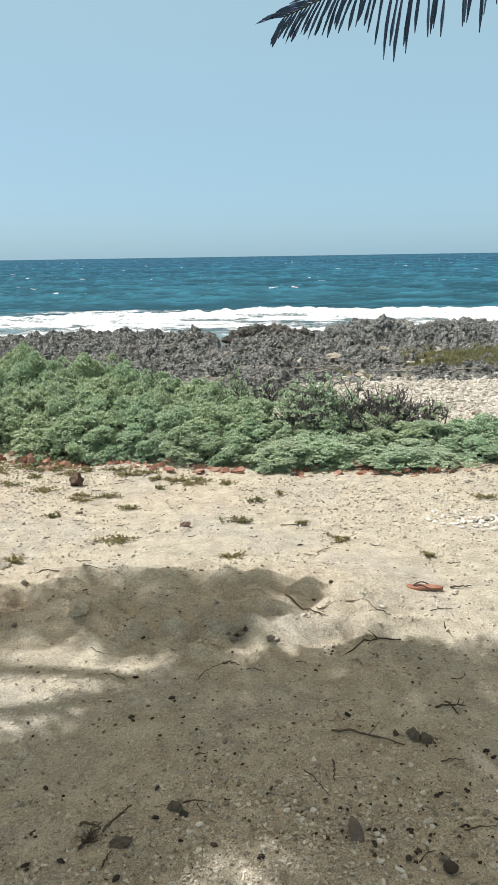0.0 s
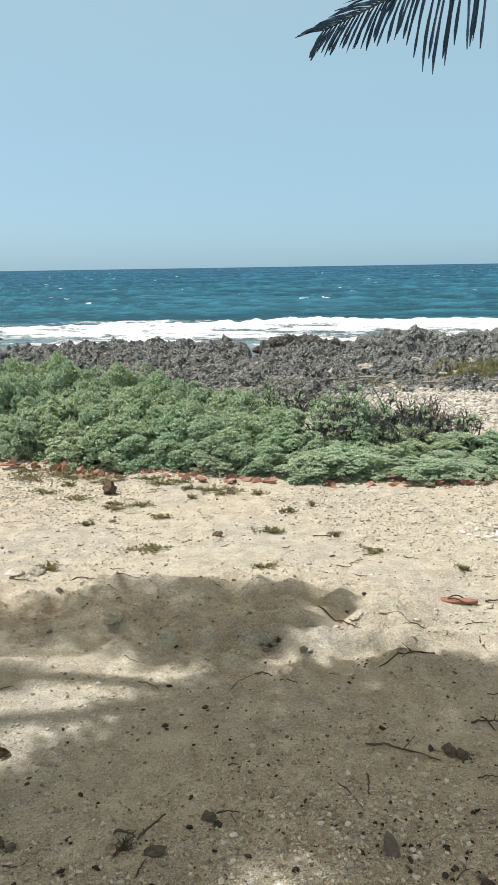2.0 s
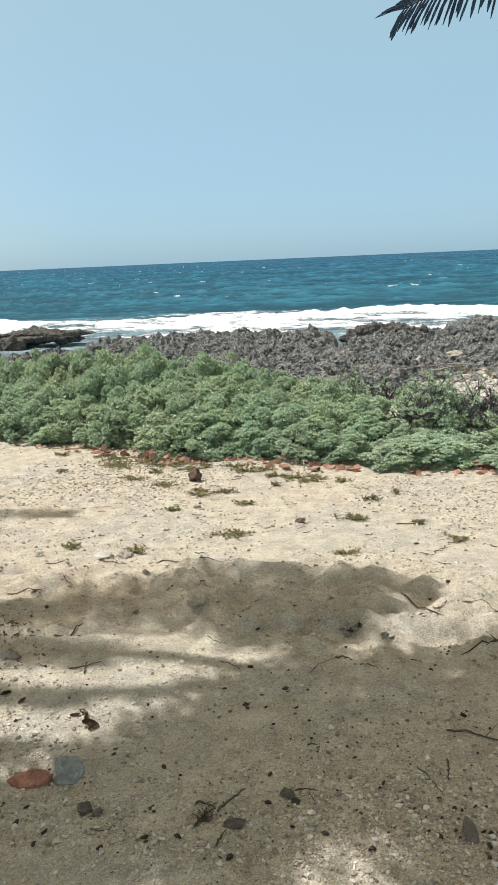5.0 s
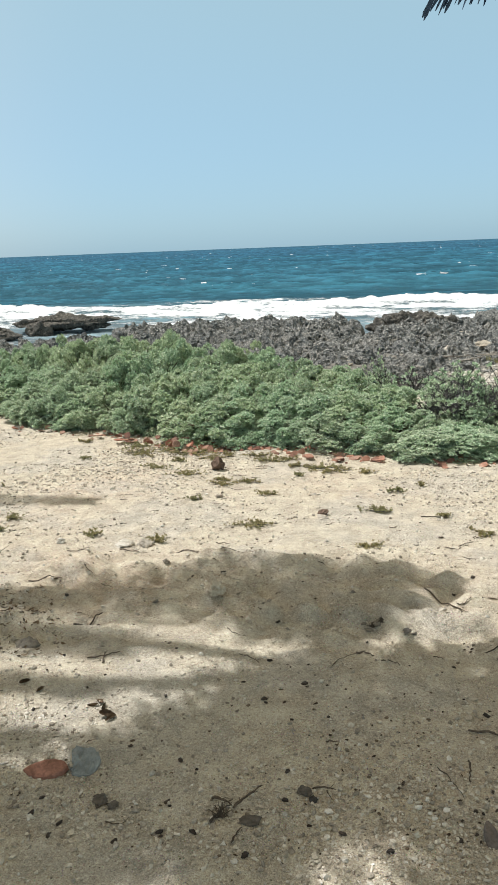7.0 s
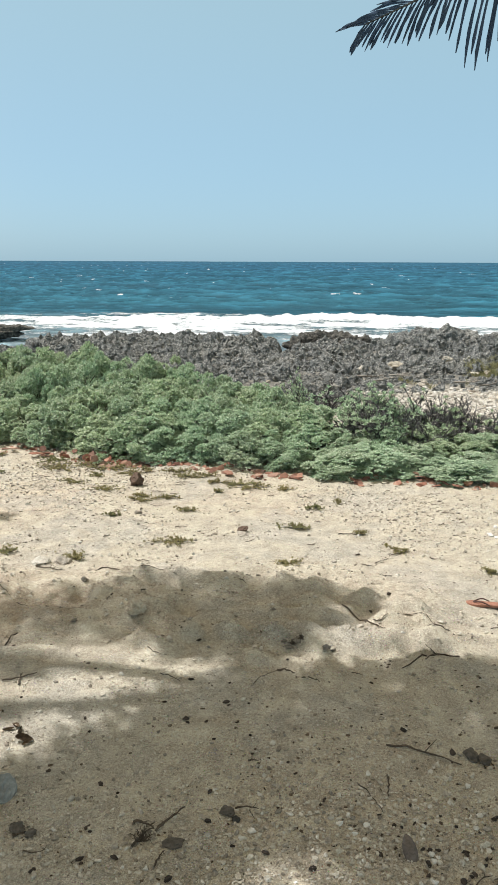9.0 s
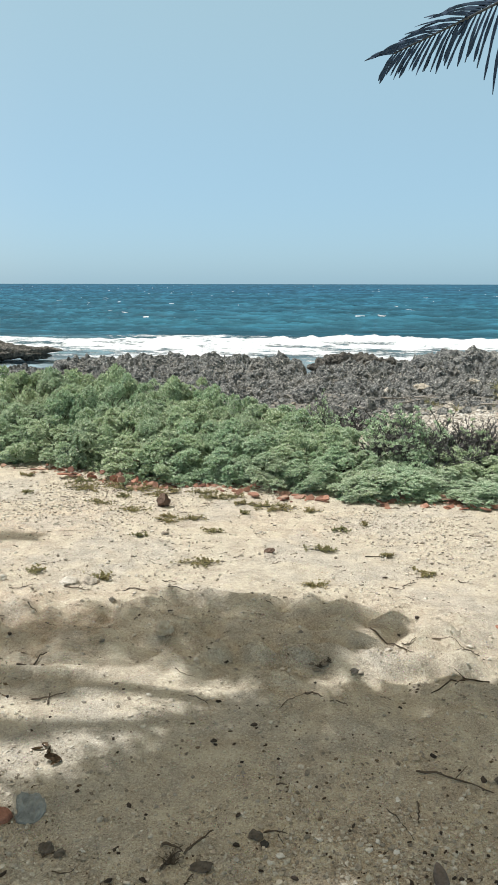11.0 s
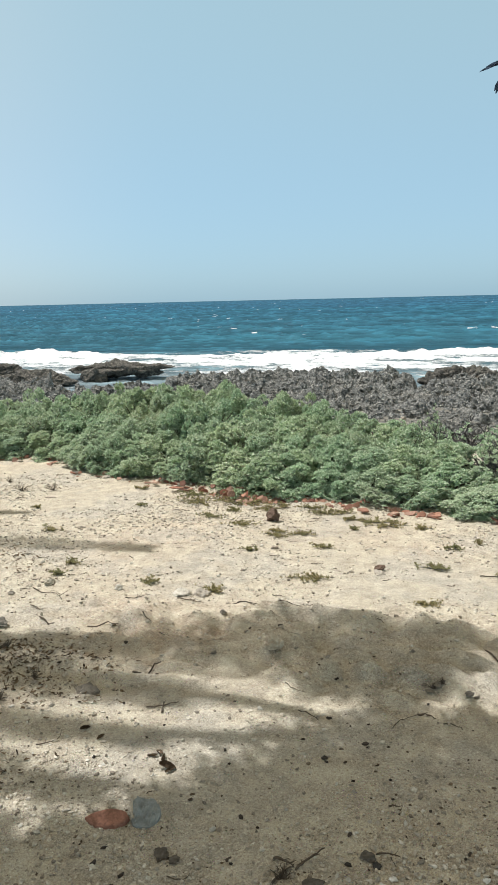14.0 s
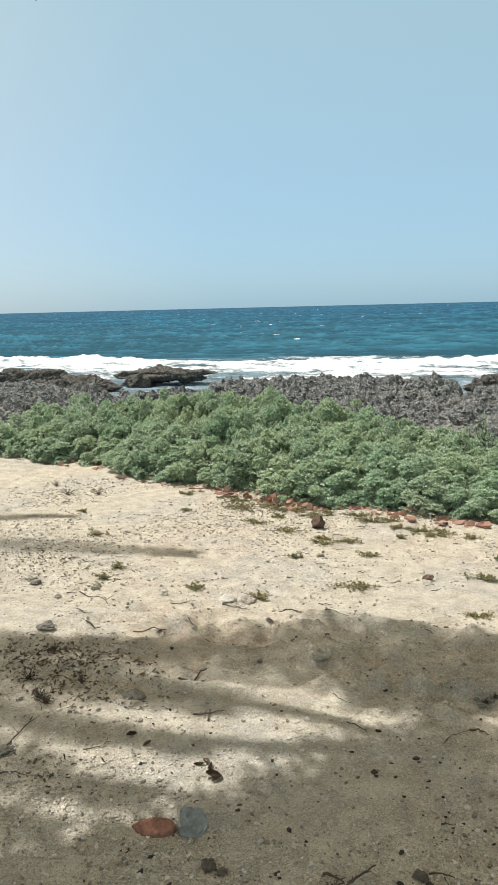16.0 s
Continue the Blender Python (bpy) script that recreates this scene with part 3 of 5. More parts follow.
def shrub(seed, count=1350):
    """One low dense shrub, a metre across and a metre high before it is scaled."""
    r = np.random.default_rng(seed)
    root = tagged(new("shrub"), "low grey-green seaside shrub with narrow leaves in tufts", "shrub", "shrubs above the shore")

    def surface(d):
        lump = 1 + 0.24 * fbm(d[:, 0] * 2.2 + seed, d[:, 1] * 2.2 + d[:, 2] * 1.7, 2, 100 + seed) + 0.10 * fbm(d[:, 0] * 6, d[:, 1] * 6 + d[:, 2] * 4, 2, 150 + seed)
        return d * lump[:, None] * np.array([1.0, 1.0, 0.86])

    sets = []

    def dome(n, low):
        z, a = r.uniform(low, 1, n), r.uniform(0, 6.2832, n)
        q = np.sqrt(np.clip(1 - z * z, 0, 1))
        return np.stack([q * np.cos(a), q * np.sin(a), z], 1)

    heads = dome(36, 0.0)
    for d0 in heads:
        c = surface(d0[None])[0] * r.uniform(0.72, 0.95)
        size = r.uniform(0.16, 0.27)
        d = dome(count // 30, -0.25)
        ax = d0 + np.array([0, 0, 0.7])
        ax /= np.linalg.norm(ax)
        d = d + ax * 0.45
        d /= np.linalg.norm(d, axis=1, keepdims=True)
        p = c + d * size * r.uniform(0.88, 1.04, (len(d), 1))
        p[:, 2] = np.maximum(p[:, 2], 0.02)
        nrm = d + np.array([0, 0, 0.5]) + r.normal(0, 0.2, d.shape)
        nrm /= np.linalg.norm(nrm, axis=1, keepdims=True)
        sets.append(rosettes(p, nrm, r, 11, 0.088, 0.0140))
    d = dome(count // 3, -0.02)
    p = surface(d) * r.uniform(0.55, 0.8, (len(d), 1))
    p[:, 2] = np.maximum(p[:, 2], 0.02)
    sets.append(rosettes(p, d, r, 6, 0.11, 0.024))
    v, f = joined(sets)
    foot = np.repeat(v[::4, 2], 4)
    v[:, 2] = foot + (v[:, 2] - foot) * 0.68
    part("foliage", raw_mesh("foliage", v, f), SHRUB_LEAF, root)
    stems = []
    for k in range(16):
        a, e = r.uniform(0, 6.28), r.uniform(0.25, 1.3)
        d = np.array([[math.cos(a) * math.cos(e), math.sin(a) * math.cos(e), math.sin(e)]])
        end = surface(d)[0] * 0.9
        t = np.linspace(0, 1, 6)[:, None]
        pts = end * t + np.array([0, 0, 0.12]) * np.sin(t * 3.14) + r.normal(0, 0.025, (6, 3)) * t
        stems.append(tube(pts, np.linspace(0.022, 0.007, 6), 4))
    v, f = joined(stems)
    part("stem_tangle", raw_mesh("stem_tangle", v, f), TWIG, root)
    return root


def back(az):
    """How far the shrubs reach, by the bearing from the middle of the sand."""
    return np.interp(az, (-60, -45, -37, -30, -25, -21, -17, -12, -8.5, -4.5, -2, 0, 3, 11, 16, 30), (15, 14.5, 13.6, 13.5, 13.2, 12.6, 12.2, 11.6, 10.7, 10.2, 9.9, 9.35, 8.95, 9.1, 9.5, 10.2))


def tallness(az):
    return np.interp(az, (-45, -37, -30, -20, -10, 0, 6, 9, 12, 16), (0.78, 0.82, 0.86, 0.82, 0.72, 0.55, 0.41, 0.42, 0.50, 0.50))


kinds = [shrub(s) for s in range(8)]
r = np.random.default_rng(21)
placed = []
for row in range(14):
    for colm in range(60):
        x = -13 + colm * 0.46 + (row % 2) * 0.23 + r.normal(0, 0.09)
        y = float(front(x)) + 0.28 + row * 0.46 + r.normal(0, 0.08)
        az, dist = math.degrees(math.atan2(x, y)), math.hypot(x, y)
        if dist > back(az) or x > 4.2:
            continue
        inn = (y - float(front(x))) / 2.2
        h = float(tallness(az)) * (0.58 + 0.42 * min(1, inn)) * r.uniform(0.80, 1.16)
        if row == 0:
            h *= r.uniform(0.7, 1.0)
        rad = r.uniform(0.36, 0.50)
        placed.append((x, y, h, rad))
for n, (x, y, h, rad) in enumerate(placed):
    m = pose(x, y, on_ground(x, y) - 0.01, r.uniform(-6, 6), r.uniform(-6, 6), r.uniform(0, 360))
    ob = kinds[n] if n < len(kinds) else copy_thing(kinds[n % len(kinds)], m)
    ob.matrix_basis = m @ Matrix.Diagonal((rad, rad, h, 1))


# ---- palms ----
def leaflet(base, way, fall, length, width, r, segs=6, flat=None):
    """One narrow leaflet: a folded strip that bends down along its length."""
    p, d = np.array(base, float), np.array(way, float)
    d /= np.linalg.norm(d)
    rows = []
    twist = r.normal(0, 0.35)
    for k in range(segs + 1):
        t = k / segs
        side = np.cross(d, [0, 0, 1.0]) if flat is None else flat - d * (flat @ d)
        side /= np.linalg.norm(side) + 1e-6
        upv = np.cross(side, d)
        a = twist * t
        s2 = side * math.cos(a) + upv * math.sin(a)
        wd = width * (0.35 + 1.5 * t if t < 0.3 else 0.8 + 0.2 * math.sin(t * 9 + twist * 5)) * (1 if t < 0.85 else max(0.3, (1 - t) / 0.15))
        rows += [p - s2 * wd, p + upv * -wd * 0.35, p + s2 * wd]
        d = d + np.array([0, 0, -1.0]) * fall / segs + r.normal(0, 0.03, 3)
        d /= np.linalg.norm(d)
        p = p + d * length / segs
    f = []
    for k in range(segs):
        for j in (0, 1):
            f.append((3 * k + j, 3 * k + j + 1, 3 * k + j + 4, 3 * k + j + 3))
    return np.array(rows), np.array(f)


def frond(parent, points, seed, count=58, longest=0.62, singly=False, ragged=0.0, fall=2.4, width=0.0165, roll=0.0, bare=0.16):
    """A palm leaf along a curve from the crown to its tip."""
    r = np.random.default_rng(seed)
    ctrl = np.asarray(points, float)
    t = np.linspace(0, 1, 26)[:, None]
    a, b, c = ctrl
    pts = (1 - t) ** 2 * a + 2 * t * (1 - t) * b + t * t * c
    v, f = tube(pts, np.linspace(0.028, 0.004, 26), 5)
    stem = part("frond", raw_mesh("frond", v, f, True), PALM_STEM, parent)
    leaves = []
    for k in range(count):
        u = bare + (1 - bare) * (k / (count - 1)) ** (0.62 if singly else 0.9)
        i = min(24, int(u * 25))
        q = u * 25 - i
        p = pts[i] * (1 - q) + pts[i + 1] * q if i < 25 else pts[25]
        ahead = pts[min(25, i + 1)] - pts[max(0, i - 1)]
        ahead /= np.linalg.norm(ahead)
        side = np.cross(ahead, [0, 0, 1.0])
        side /= np.linalg.norm(side)
        over = np.cross(side, ahead)
        side = side * math.cos(roll) + over * math.sin(roll)
        for s in (-1, 1):
            if r.uniform() < ragged:
                continue
            fwd = 0.45 + 1.3 * max(0, (u - 0.7) / 0.3) ** 1.5
            way = side * s * 0.9 + ahead * fwd + np.array([0, 0, 0.12 if roll == 0 else 0.0]) + r.normal(0, 0.06, 3)
            ln = longest * (0.75 + 0.25 * math.sin(min(1, u * 1.1) * 3.0)) * r.uniform(0.85, 1.1) * (float(np.interp(u, (0.84, 1.0), (1.0, 0.55))) if singly else 1.0)
            if singly and s < 0 and u < 0.86:
                if r.uniform() < 0.2:
                    continue
                ln *= 1.5
            leaves.append(leaflet(p, way, fall if u < 0.86 else 0.5, ln, width, r, 6, ahead if roll else None))
    if singly:
        for v, f in leaves:
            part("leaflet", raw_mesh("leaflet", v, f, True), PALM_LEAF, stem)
    else:
        v, f = joined(leaves)
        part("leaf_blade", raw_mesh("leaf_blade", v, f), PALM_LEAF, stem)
    return stem


def palm(foot, crown, seed, fronds, label):
    """A palm: ringed tapering trunk and its fronds, given as (bearing, reach, sag)."""
    r = np.random.default_rng(seed)
    root = tagged(new("palm_tree"), label, "palm tree", "palms over the sand")
    t = np.linspace(0, 1, 48)
    base, top = np.array(foot, float), np.array(crown, float)
    pts = base + (top - base) * np.stack([t**1.4, t**1.4, t], 1)
    rad = np.interp(t, (0, 0.08, 1), (0.2, 0.14, 0.095)) * (1 + 0.05 * (np.arange(48) % 2))
    v, f = tube(pts, rad, 14, 0.03, seed)
    part("trunk", raw_mesh("trunk", v, f), PALM_BARK, root, "ringed grey trunk")
    for n, (az, reach, rise, sag) in enumerate(fronds):
        d = np.array([math.sin(radians(az)), math.cos(radians(az)), 0])
        mid = top + d * reach * 0.55 + np.array([0, 0, rise])
        end = top + d * reach + np.array([0, 0, -sag])
        frond(root, (top, mid, end), seed * 50 + n)
    return root


def spread(r, n, reach, rise, sag, skip=()):
    out = []
    for k in range(n):
        az = (k * 137.5) % 360 - 180 + r.normal(0, 6)
        if any(a < az < b for a, b in skip):
            continue
        out.append((az, reach * r.uniform(0.85, 1.1), rise * r.uniform(0.6, 1.3), sag * r.uniform(0.5, 1.3)))
    return out


def crown_over(x, y, z):
    """The crown at height z whose shadow falls on that place."""
    return (x + SUN_WAY.x / SUN_WAY.z * z, y + SUN_WAY.y / SUN_WAY.z * z, z)


def shading(root, crown, salt, high, count, paths):
    """Long fronds of a palm, each given by the bend and the tip of its shadow, the length of its leaflets, its bare share and how full it is."""
    top = np.array(crown, float)
    cast = np.array(SUN_WAY) / SUN_WAY.z
    for mx, my, x, y, longest, bare, full in paths:
        end = np.array([x, y, 0.0]) + cast * high
        mid = np.array([mx, my, 0.0]) + cast * ((high + top[2]) / 2 + 0.8)
        frond(root, (top, mid, end), (salt + int(x * 100) * 13 + int(y * 100) * 31) % 9973, int(count * (1.1 - bare) * full), longest, False, 0.0, 1.1, 0.021, 0.0, bare)


r = np.random.default_rng(5)
CROWN_W, CROWN_S, CROWN_F, CROWN_Y = crown_over(-4.75, 3.75, 9.0), crown_over(-0.73, 0.06, 9.0), crown_over(-6.9, 5.5, 9.2), crown_over(-2.9, 1.0, 6.0)
CROWN_E = (3.5, 3.3, 5.1)
west = palm((-10.8, 3.2, -0.05), CROWN_W, 2, [(150 + 24 * k, 3.6, 0.7, 0.8) for k in range(9)], "coconut palm with long drooping fronds over the sand")
shading(west, CROWN_W, 609, 8.0, 110, (
    (-0.4, 5.08, 0.30, 4.74, 0.42, 0.3, 0.9), (-0.6, 4.85, -0.05, 4.70, 0.40, 0.3, 0.7), (-0.8, 4.62, -0.25, 4.48, 0.38, 0.35, 0.6), (-1.4, 4.5, -0.55, 4.28, 0.34, 0.35, 0.5), (-1.2, 4.4, -0.1, 4.2, 0.38, 0.70, 1), (-0.9, 4.6, 0.05, 4.42, 0.36, 0.6, 0.9), (-1.2, 4.15, -0.3, 4.02, 0.3, 0.72, 1),
    (-3.4, 4.2, -2.1, 4.2, 0.26, 0.2, 1), (-2.2, 3.95, -0.72, 3.70, 0.16, 0.35, 1), (-2.6, 3.0, -0.85, 3.5, 0.16, 0.35, 1), (-3.2, 3.75, -1.9, 3.8, 0.2, 0.3, 0.8),
    (-2.0, 4.2, -0.9, 4.1, 0.26, 0.3, 0.4), (-2.6, 3.7, -1.6, 3.72, 0.32, 0.3, 0.62), (-2.8, 3.2, -1.6, 3.3, 0.26, 0.3, 0.48), (-3.0, 2.7, -1.7, 2.85, 0.36, 0.3, 0.82), (-3.4, 2.4, -2.0, 2.5, 0.36, 0.3, 0.8)))
south = palm((-6.6, -0.8, -0.05), CROWN_S, 3, [(120 + 30 * k, 3.2, 0.7, 0.8) for k in range(6)], "coconut palm beside the viewpoint with broad shading fronds")
shading(south, CROWN_S, 581, 8.0, 110, (
    (1.3, 1.0, 2.9, 2.2, 0.62, 0.16, 1), (1.0, 1.4, 2.6, 2.8, 0.62, 0.16, 1), (0.8, 1.7, 2.3, 3.4, 0.62, 0.16, 1), (0.6, 2.0, 1.9, 3.72, 0.62, 0.16, 1), (0.5, 2.0, 1.45, 3.82, 0.58, 0.2, 1), (0.3, 2.0, 1.0, 3.82, 0.5, 0.45, 1),
    (0.1, 2.0, 0.55, 3.82, 0.5, 0.62, 1), (-0.2, 2.0, 0.1, 3.84, 0.5, 0.64, 1), (-0.4, 2.0, -0.35, 3.75, 0.45, 0.62, 1), (-0.6, 1.8, -0.55, 3.5, 0.28, 0.3, 1),
    (-0.95, 1.3, -1.15, 2.45, 0.40, 0.16, 0.8), (-0.5, 1.5, -0.4, 2.9, 0.4, 0.16, 0.8), (0.2, 1.4, 0.75, 2.9, 0.5, 0.16, 1), (-1.5, 1.0, -1.75, 2.1, 0.4, 0.16, 1), (-1.2, 1.0, -1.5, 2.3, 0.4, 0.16, 0.8), (0.1, 1.2, 0.5, 2.3, 0.4, 0.16, 0.6)))
far = palm((-13, 5.2, -0.05), CROWN_F, 6, [(150, 3.2, 0.7, 0.8), (200, 3.1, 0.7, 0.8), (250, 3.2, 0.7, 0.8), (300, 3.2, 0.7, 0.8)], "coconut palm with an open crown beside the sand")
shading(far, CROWN_F, 190, 8.5, 80, ((-4.6, 6.25, -2.9, 6.2, 0.30, 0.3, 1), (-6.0, 6.9, -4.75, 7.1, 0.2, 0.3, 1)))
east = palm((4.2, 2.4, -0.05), CROWN_E, 4, spread(r, 12, 2.4, 0.8, 0.2, ((-100, -40),)), "coconut palm whose frond hangs over the view")
young = palm((-7.0, 0.5, -0.05), CROWN_Y, 7, [(170 + 30 * k, 2.6, 0.6, 0.7) for k in range(5)], "young coconut palm with fronds drooping over the sand")
shading(young, CROWN_Y, 623, 5.2, 90, (
    (-1.75, 2.2, -0.74, 3.42, 0.38, 0.2, 1), (-1.85, 2.0, -0.92, 3.0, 0.40, 0.2, 1), (-0.6, 4.18, 1.7, 3.95, 0.46, 0.38, 1.1), (0.2, 3.75, 2.3, 3.92, 0.5, 0.45, 1.1),
    (-1.0, 3.3, 0.8, 3.8, 0.42, 0.4, 1), (-0.5, 2.9, 1.2, 3.2, 0.42, 0.5, 1), (-1.2, 2.6, 0.3, 3.3, 0.45, 0.4, 1), (-1.0, 2.3, 0.6, 2.75, 0.4, 0.5, 0.5), (-1.7, 2.2, -0.72, 3.12, 0.4, 0.3, 1), (-0.9, 4.0, 0.9, 4.0, 0.3, 0.55, 1), (-1.7, 1.9, -0.5, 2.95, 0.42, 0.2, 1), (-1.8, 1.7, -0.8, 2.4, 0.36, 0.2, 0.7)))
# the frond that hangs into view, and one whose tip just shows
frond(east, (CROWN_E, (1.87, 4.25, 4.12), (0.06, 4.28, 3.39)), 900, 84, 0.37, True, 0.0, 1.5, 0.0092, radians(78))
frond(young, (CROWN_Y, (-4.6, 3.4, 6.2), (-2.93, 4.2, 4.22)), 901, 70, 0.42, True, 0.0, 1.8, 0.0095, radians(70))


# ---- materials of the small things ----
STONE_PALE = varied("pale_coral_stone", [(0.52, 0.47, 0.38), (0.42, 0.37, 0.30), (0.6, 0.56, 0.48), (0.36, 0.31, 0.25)], 0.95, 0.1, 50, 1.0, 0.02)
STONE_WHITE = varied("bleached_coral_stone", [(0.76, 0.74, 0.69), (0.66, 0.63, 0.57), (0.8, 0.78, 0.74)], 0.95, 0.1, 50, 0.8, 0.01)
STONE_GREY = varied("grey_stone", [(0.20, 0.185, 0.155), (0.28, 0.25, 0.205), (0.15, 0.138, 0.12)], 0.9, 0.15, 60, 1.0, 0.02)
STONE_RED = varied("red_brown_stone", [(0.15, 0.105, 0.080), (0.18, 0.125, 0.095)], 0.95, 0.1, 45, 1.0, 0.02)
STONE_BROWN = varied("brown_pitted_stone", [(0.60, 0.53, 0.41), (0.64, 0.56, 0.44)], 0.95, 0.1, 45, 1.0, 0.03)
BRICK = varied("terracotta", [(0.27, 0.115, 0.078), (0.36, 0.20, 0.140), (0.17, 0.082, 0.062), (0.44, 0.30, 0.225), (0.30, 0.15, 0.105)], 0.9, 0.15, 70, 0.6, 0.005)
BRICK_DUSTY = varied("dusty_terracotta", [(0.27, 0.135, 0.095), (0.29, 0.15, 0.11)], 0.95, 0.1, 60, 0.5, 0.004)
CONCRETE = varied("weathered_concrete", [(0.29, 0.315, 0.315), (0.30, 0.325, 0.32)], 0.95, 0.1, 30, 1.0, 0.02)
POD = varied("dry_pod", [(0.028, 0.022, 0.018), (0.058, 0.043, 0.033), (0.036, 0.028, 0.022), (0.085, 0.064, 0.048)], 0.7, 0.3, 90, 0.5)
HUSK = varied("smooth_husk", [(0.14, 0.115, 0.098), (0.155, 0.125, 0.105)], 0.55, 0.35, 70, 0.3)
CLOD = varied("dark_clod", [(0.13, 0.115, 0.097), (0.155, 0.137, 0.115)], 0.95, 0.1, 50, 1.0, 0.02)
CHAR = varied("charred_lump", [(0.05, 0.048, 0.044), (0.085, 0.08, 0.072), (0.12, 0.112, 0.10)], 0.95, 0.1, 60, 0.7)
DRY_LEAF = varied("dry_leaf", [(0.065, 0.047, 0.032), (0.22, 0.16, 0.10), (0.10, 0.072, 0.047), (0.15, 0.105, 0.065)], 0.8, 0.2, 60, 0.4)
WEED = leaf_material("creeping_weed", [(0.24, 0.23, 0.11), (0.33, 0.30, 0.155), (0.36, 0.28, 0.165), (0.22, 0.22, 0.105), (0.40, 0.35, 0.22)], 0.7, 0.3)
GRASS = leaf_material("salt_grass", [(0.25, 0.245, 0.135), (0.31, 0.29, 0.175), (0.20, 0.205, 0.11)], 0.7, 0.2)
PEBBLES = varied("pebbles", [(0.62, 0.58, 0.49), (0.52, 0.47, 0.38), (0.36, 0.32, 0.26), (0.58, 0.52, 0.42), (0.20, 0.17, 0.135), (0.68, 0.64, 0.56), (0.54, 0.48, 0.39)], 0.9, 0.15, 120, 0.3, 0.002, "island")
RUBBLE = varied("bleached_rubble", [(0.60, 0.57, 0.51), (0.47, 0.44, 0.38), (0.68, 0.65, 0.59), (0.34, 0.31, 0.265), (0.56, 0.52, 0.45)], 0.95, 0.1, 60, 0.4, 0.004, "island")
CRUMBS = varied("dark_crumbs", [(0.03, 0.022, 0.017), (0.09, 0.065, 0.045), (0.17, 0.13, 0.09), (0.06, 0.042, 0.03)], 0.85, 0.2, 90, 0.3, 0.002, "island")
RUBBER = varied("orange_foam_rubber", [(0.31, 0.15, 0.10), (0.32, 0.155, 0.105)], 0.75, 0.25, 90, 0.25, 0.002)
STRAP = varied("dark_strap", [(0.07, 0.035, 0.03), (0.075, 0.04, 0.03)], 0.6, 0.3, 80, 0.2, 0.001)
DRIFT = varied("driftwood", [(0.22, 0.20, 0.17), (0.30, 0.275, 0.235), (0.16, 0.145, 0.125)], 0.9, 0.1, 40, 0.7)
DRY_TWIG = varied("dry_shrub_wood", [(0.075, 0.073, 0.073), (0.13, 0.125, 0.122)], 0.95, 0.1, 60, 0.5)


# ---- stones ----
def stone_mesh(seed, rough=0.5, level=3, squash=0.7):
    bm = bmesh.new()
    bmesh.ops.create_icosphere(bm, subdivisions=level, radius=1.0)
    shift = Vector((seed * 5.3 + 40, seed * 2.9, seed * 8.1))
    cuts = [Vector((random.gauss(0, 1), random.gauss(0, 1), random.gauss(0, 1))).normalized() for _ in range(9)]
    for v in bm.verts:
        n = v.co.normalized()
        p = n.copy()
        for c in cuts:
            over = p.dot(c) - 0.62
            if over > 0:
                p -= c * over * 0.95
        r = 1 + rough * (0.6 * noise.noise(n * 1.5 + shift) + 0.4 * noise.noise(n * 4 + shift) + 0.35 * noise.noise(n * 9 + shift))
        v.co = Vector((p.x * r, p.y * r * 0.85, p.z * r * squash))
    me = bpy.data.meshes.new("stone")
    bm.to_mesh(me)
    bm.free()
    return me


STONES = [stone_mesh(k) for k in range(6)]
rs = random.Random(11)


def stone(x, y, size, mat, label, category="stone", name="stone", group="", tall=1.0, shape=None, sink=0.25, turn=None, long=1.0):
    """A stone of that radius, bedded a little into the sand."""
    me = STONES[shape if shape is not None else rs.randrange(6)]
    key = me.name + mat.name
    mine = bpy.data.meshes.get(key)
    if mine is None:
        mine = me.copy()
        mine.name = key
        mine.materials.append(mat)
    ob = new(name, mine)
    h = size * 0.7 * tall
    m = pose(x, y, on_ground(x, y) + h * (1 - 2 * sink), rs.uniform(-10, 10), rs.uniform(-10, 10), turn if turn is not None else rs.uniform(0, 360))
    ob.matrix_basis = m @ Matrix.Diagonal((size, size * long, size * tall, 1))
    return tagged(ob, label, category, group)


stone(-2.0, 7.32, 0.085, STONE_RED, "dark red-brown angular stone standing on the sand", tall=1.25, shape=1, sink=0.12)
stone(-1.25, 4.37, 0.072, STONE_BROWN, "grey-brown pitted stone half buried in sand", tall=1.2, shape=2, sink=0.04)
stone(-0.77, 6.09, 0.05, STONE_RED, "brown stone on a small hump of sand", tall=1.0, shape=5, sink=0.2)
stone(-0.76, 6.02, 0.06, STONE_PALE, "flat pale stone below a brown one", tall=0.35, shape=2, sink=0.2)
stone(1.19, 4.82, 0.028, STONE_PALE, "white broken shell lying by the sandal", "shell", "shell", tall=0.6)
for x, y, q in ((0.16, 4.32, 0.03), (0.21, 4.33, 0.022), (0.24, 4.30, 0.02), (0.19, 4.27, 0.016)):
    stone(x, y, q, STONE_PALE, "small pale coral lump in a little heap", "coral lump", "coral_lump", "coral heap")
stone(0.63, 3.17, 0.040, CLOD, "dark grey lumpy clod on the sand", "clod", "clod", "dark clods", 0.8, 0)
stone(0.685, 3.145, 0.037, CLOD, "dark grey lumpy clod on the sand", "clod", "clod", "dark clods", 0.8, 4)
stone(0.55, 3.19, 0.019, POD, "dark brown seed on the sand", "seed", "seed", "seeds on the sand", 0.8)


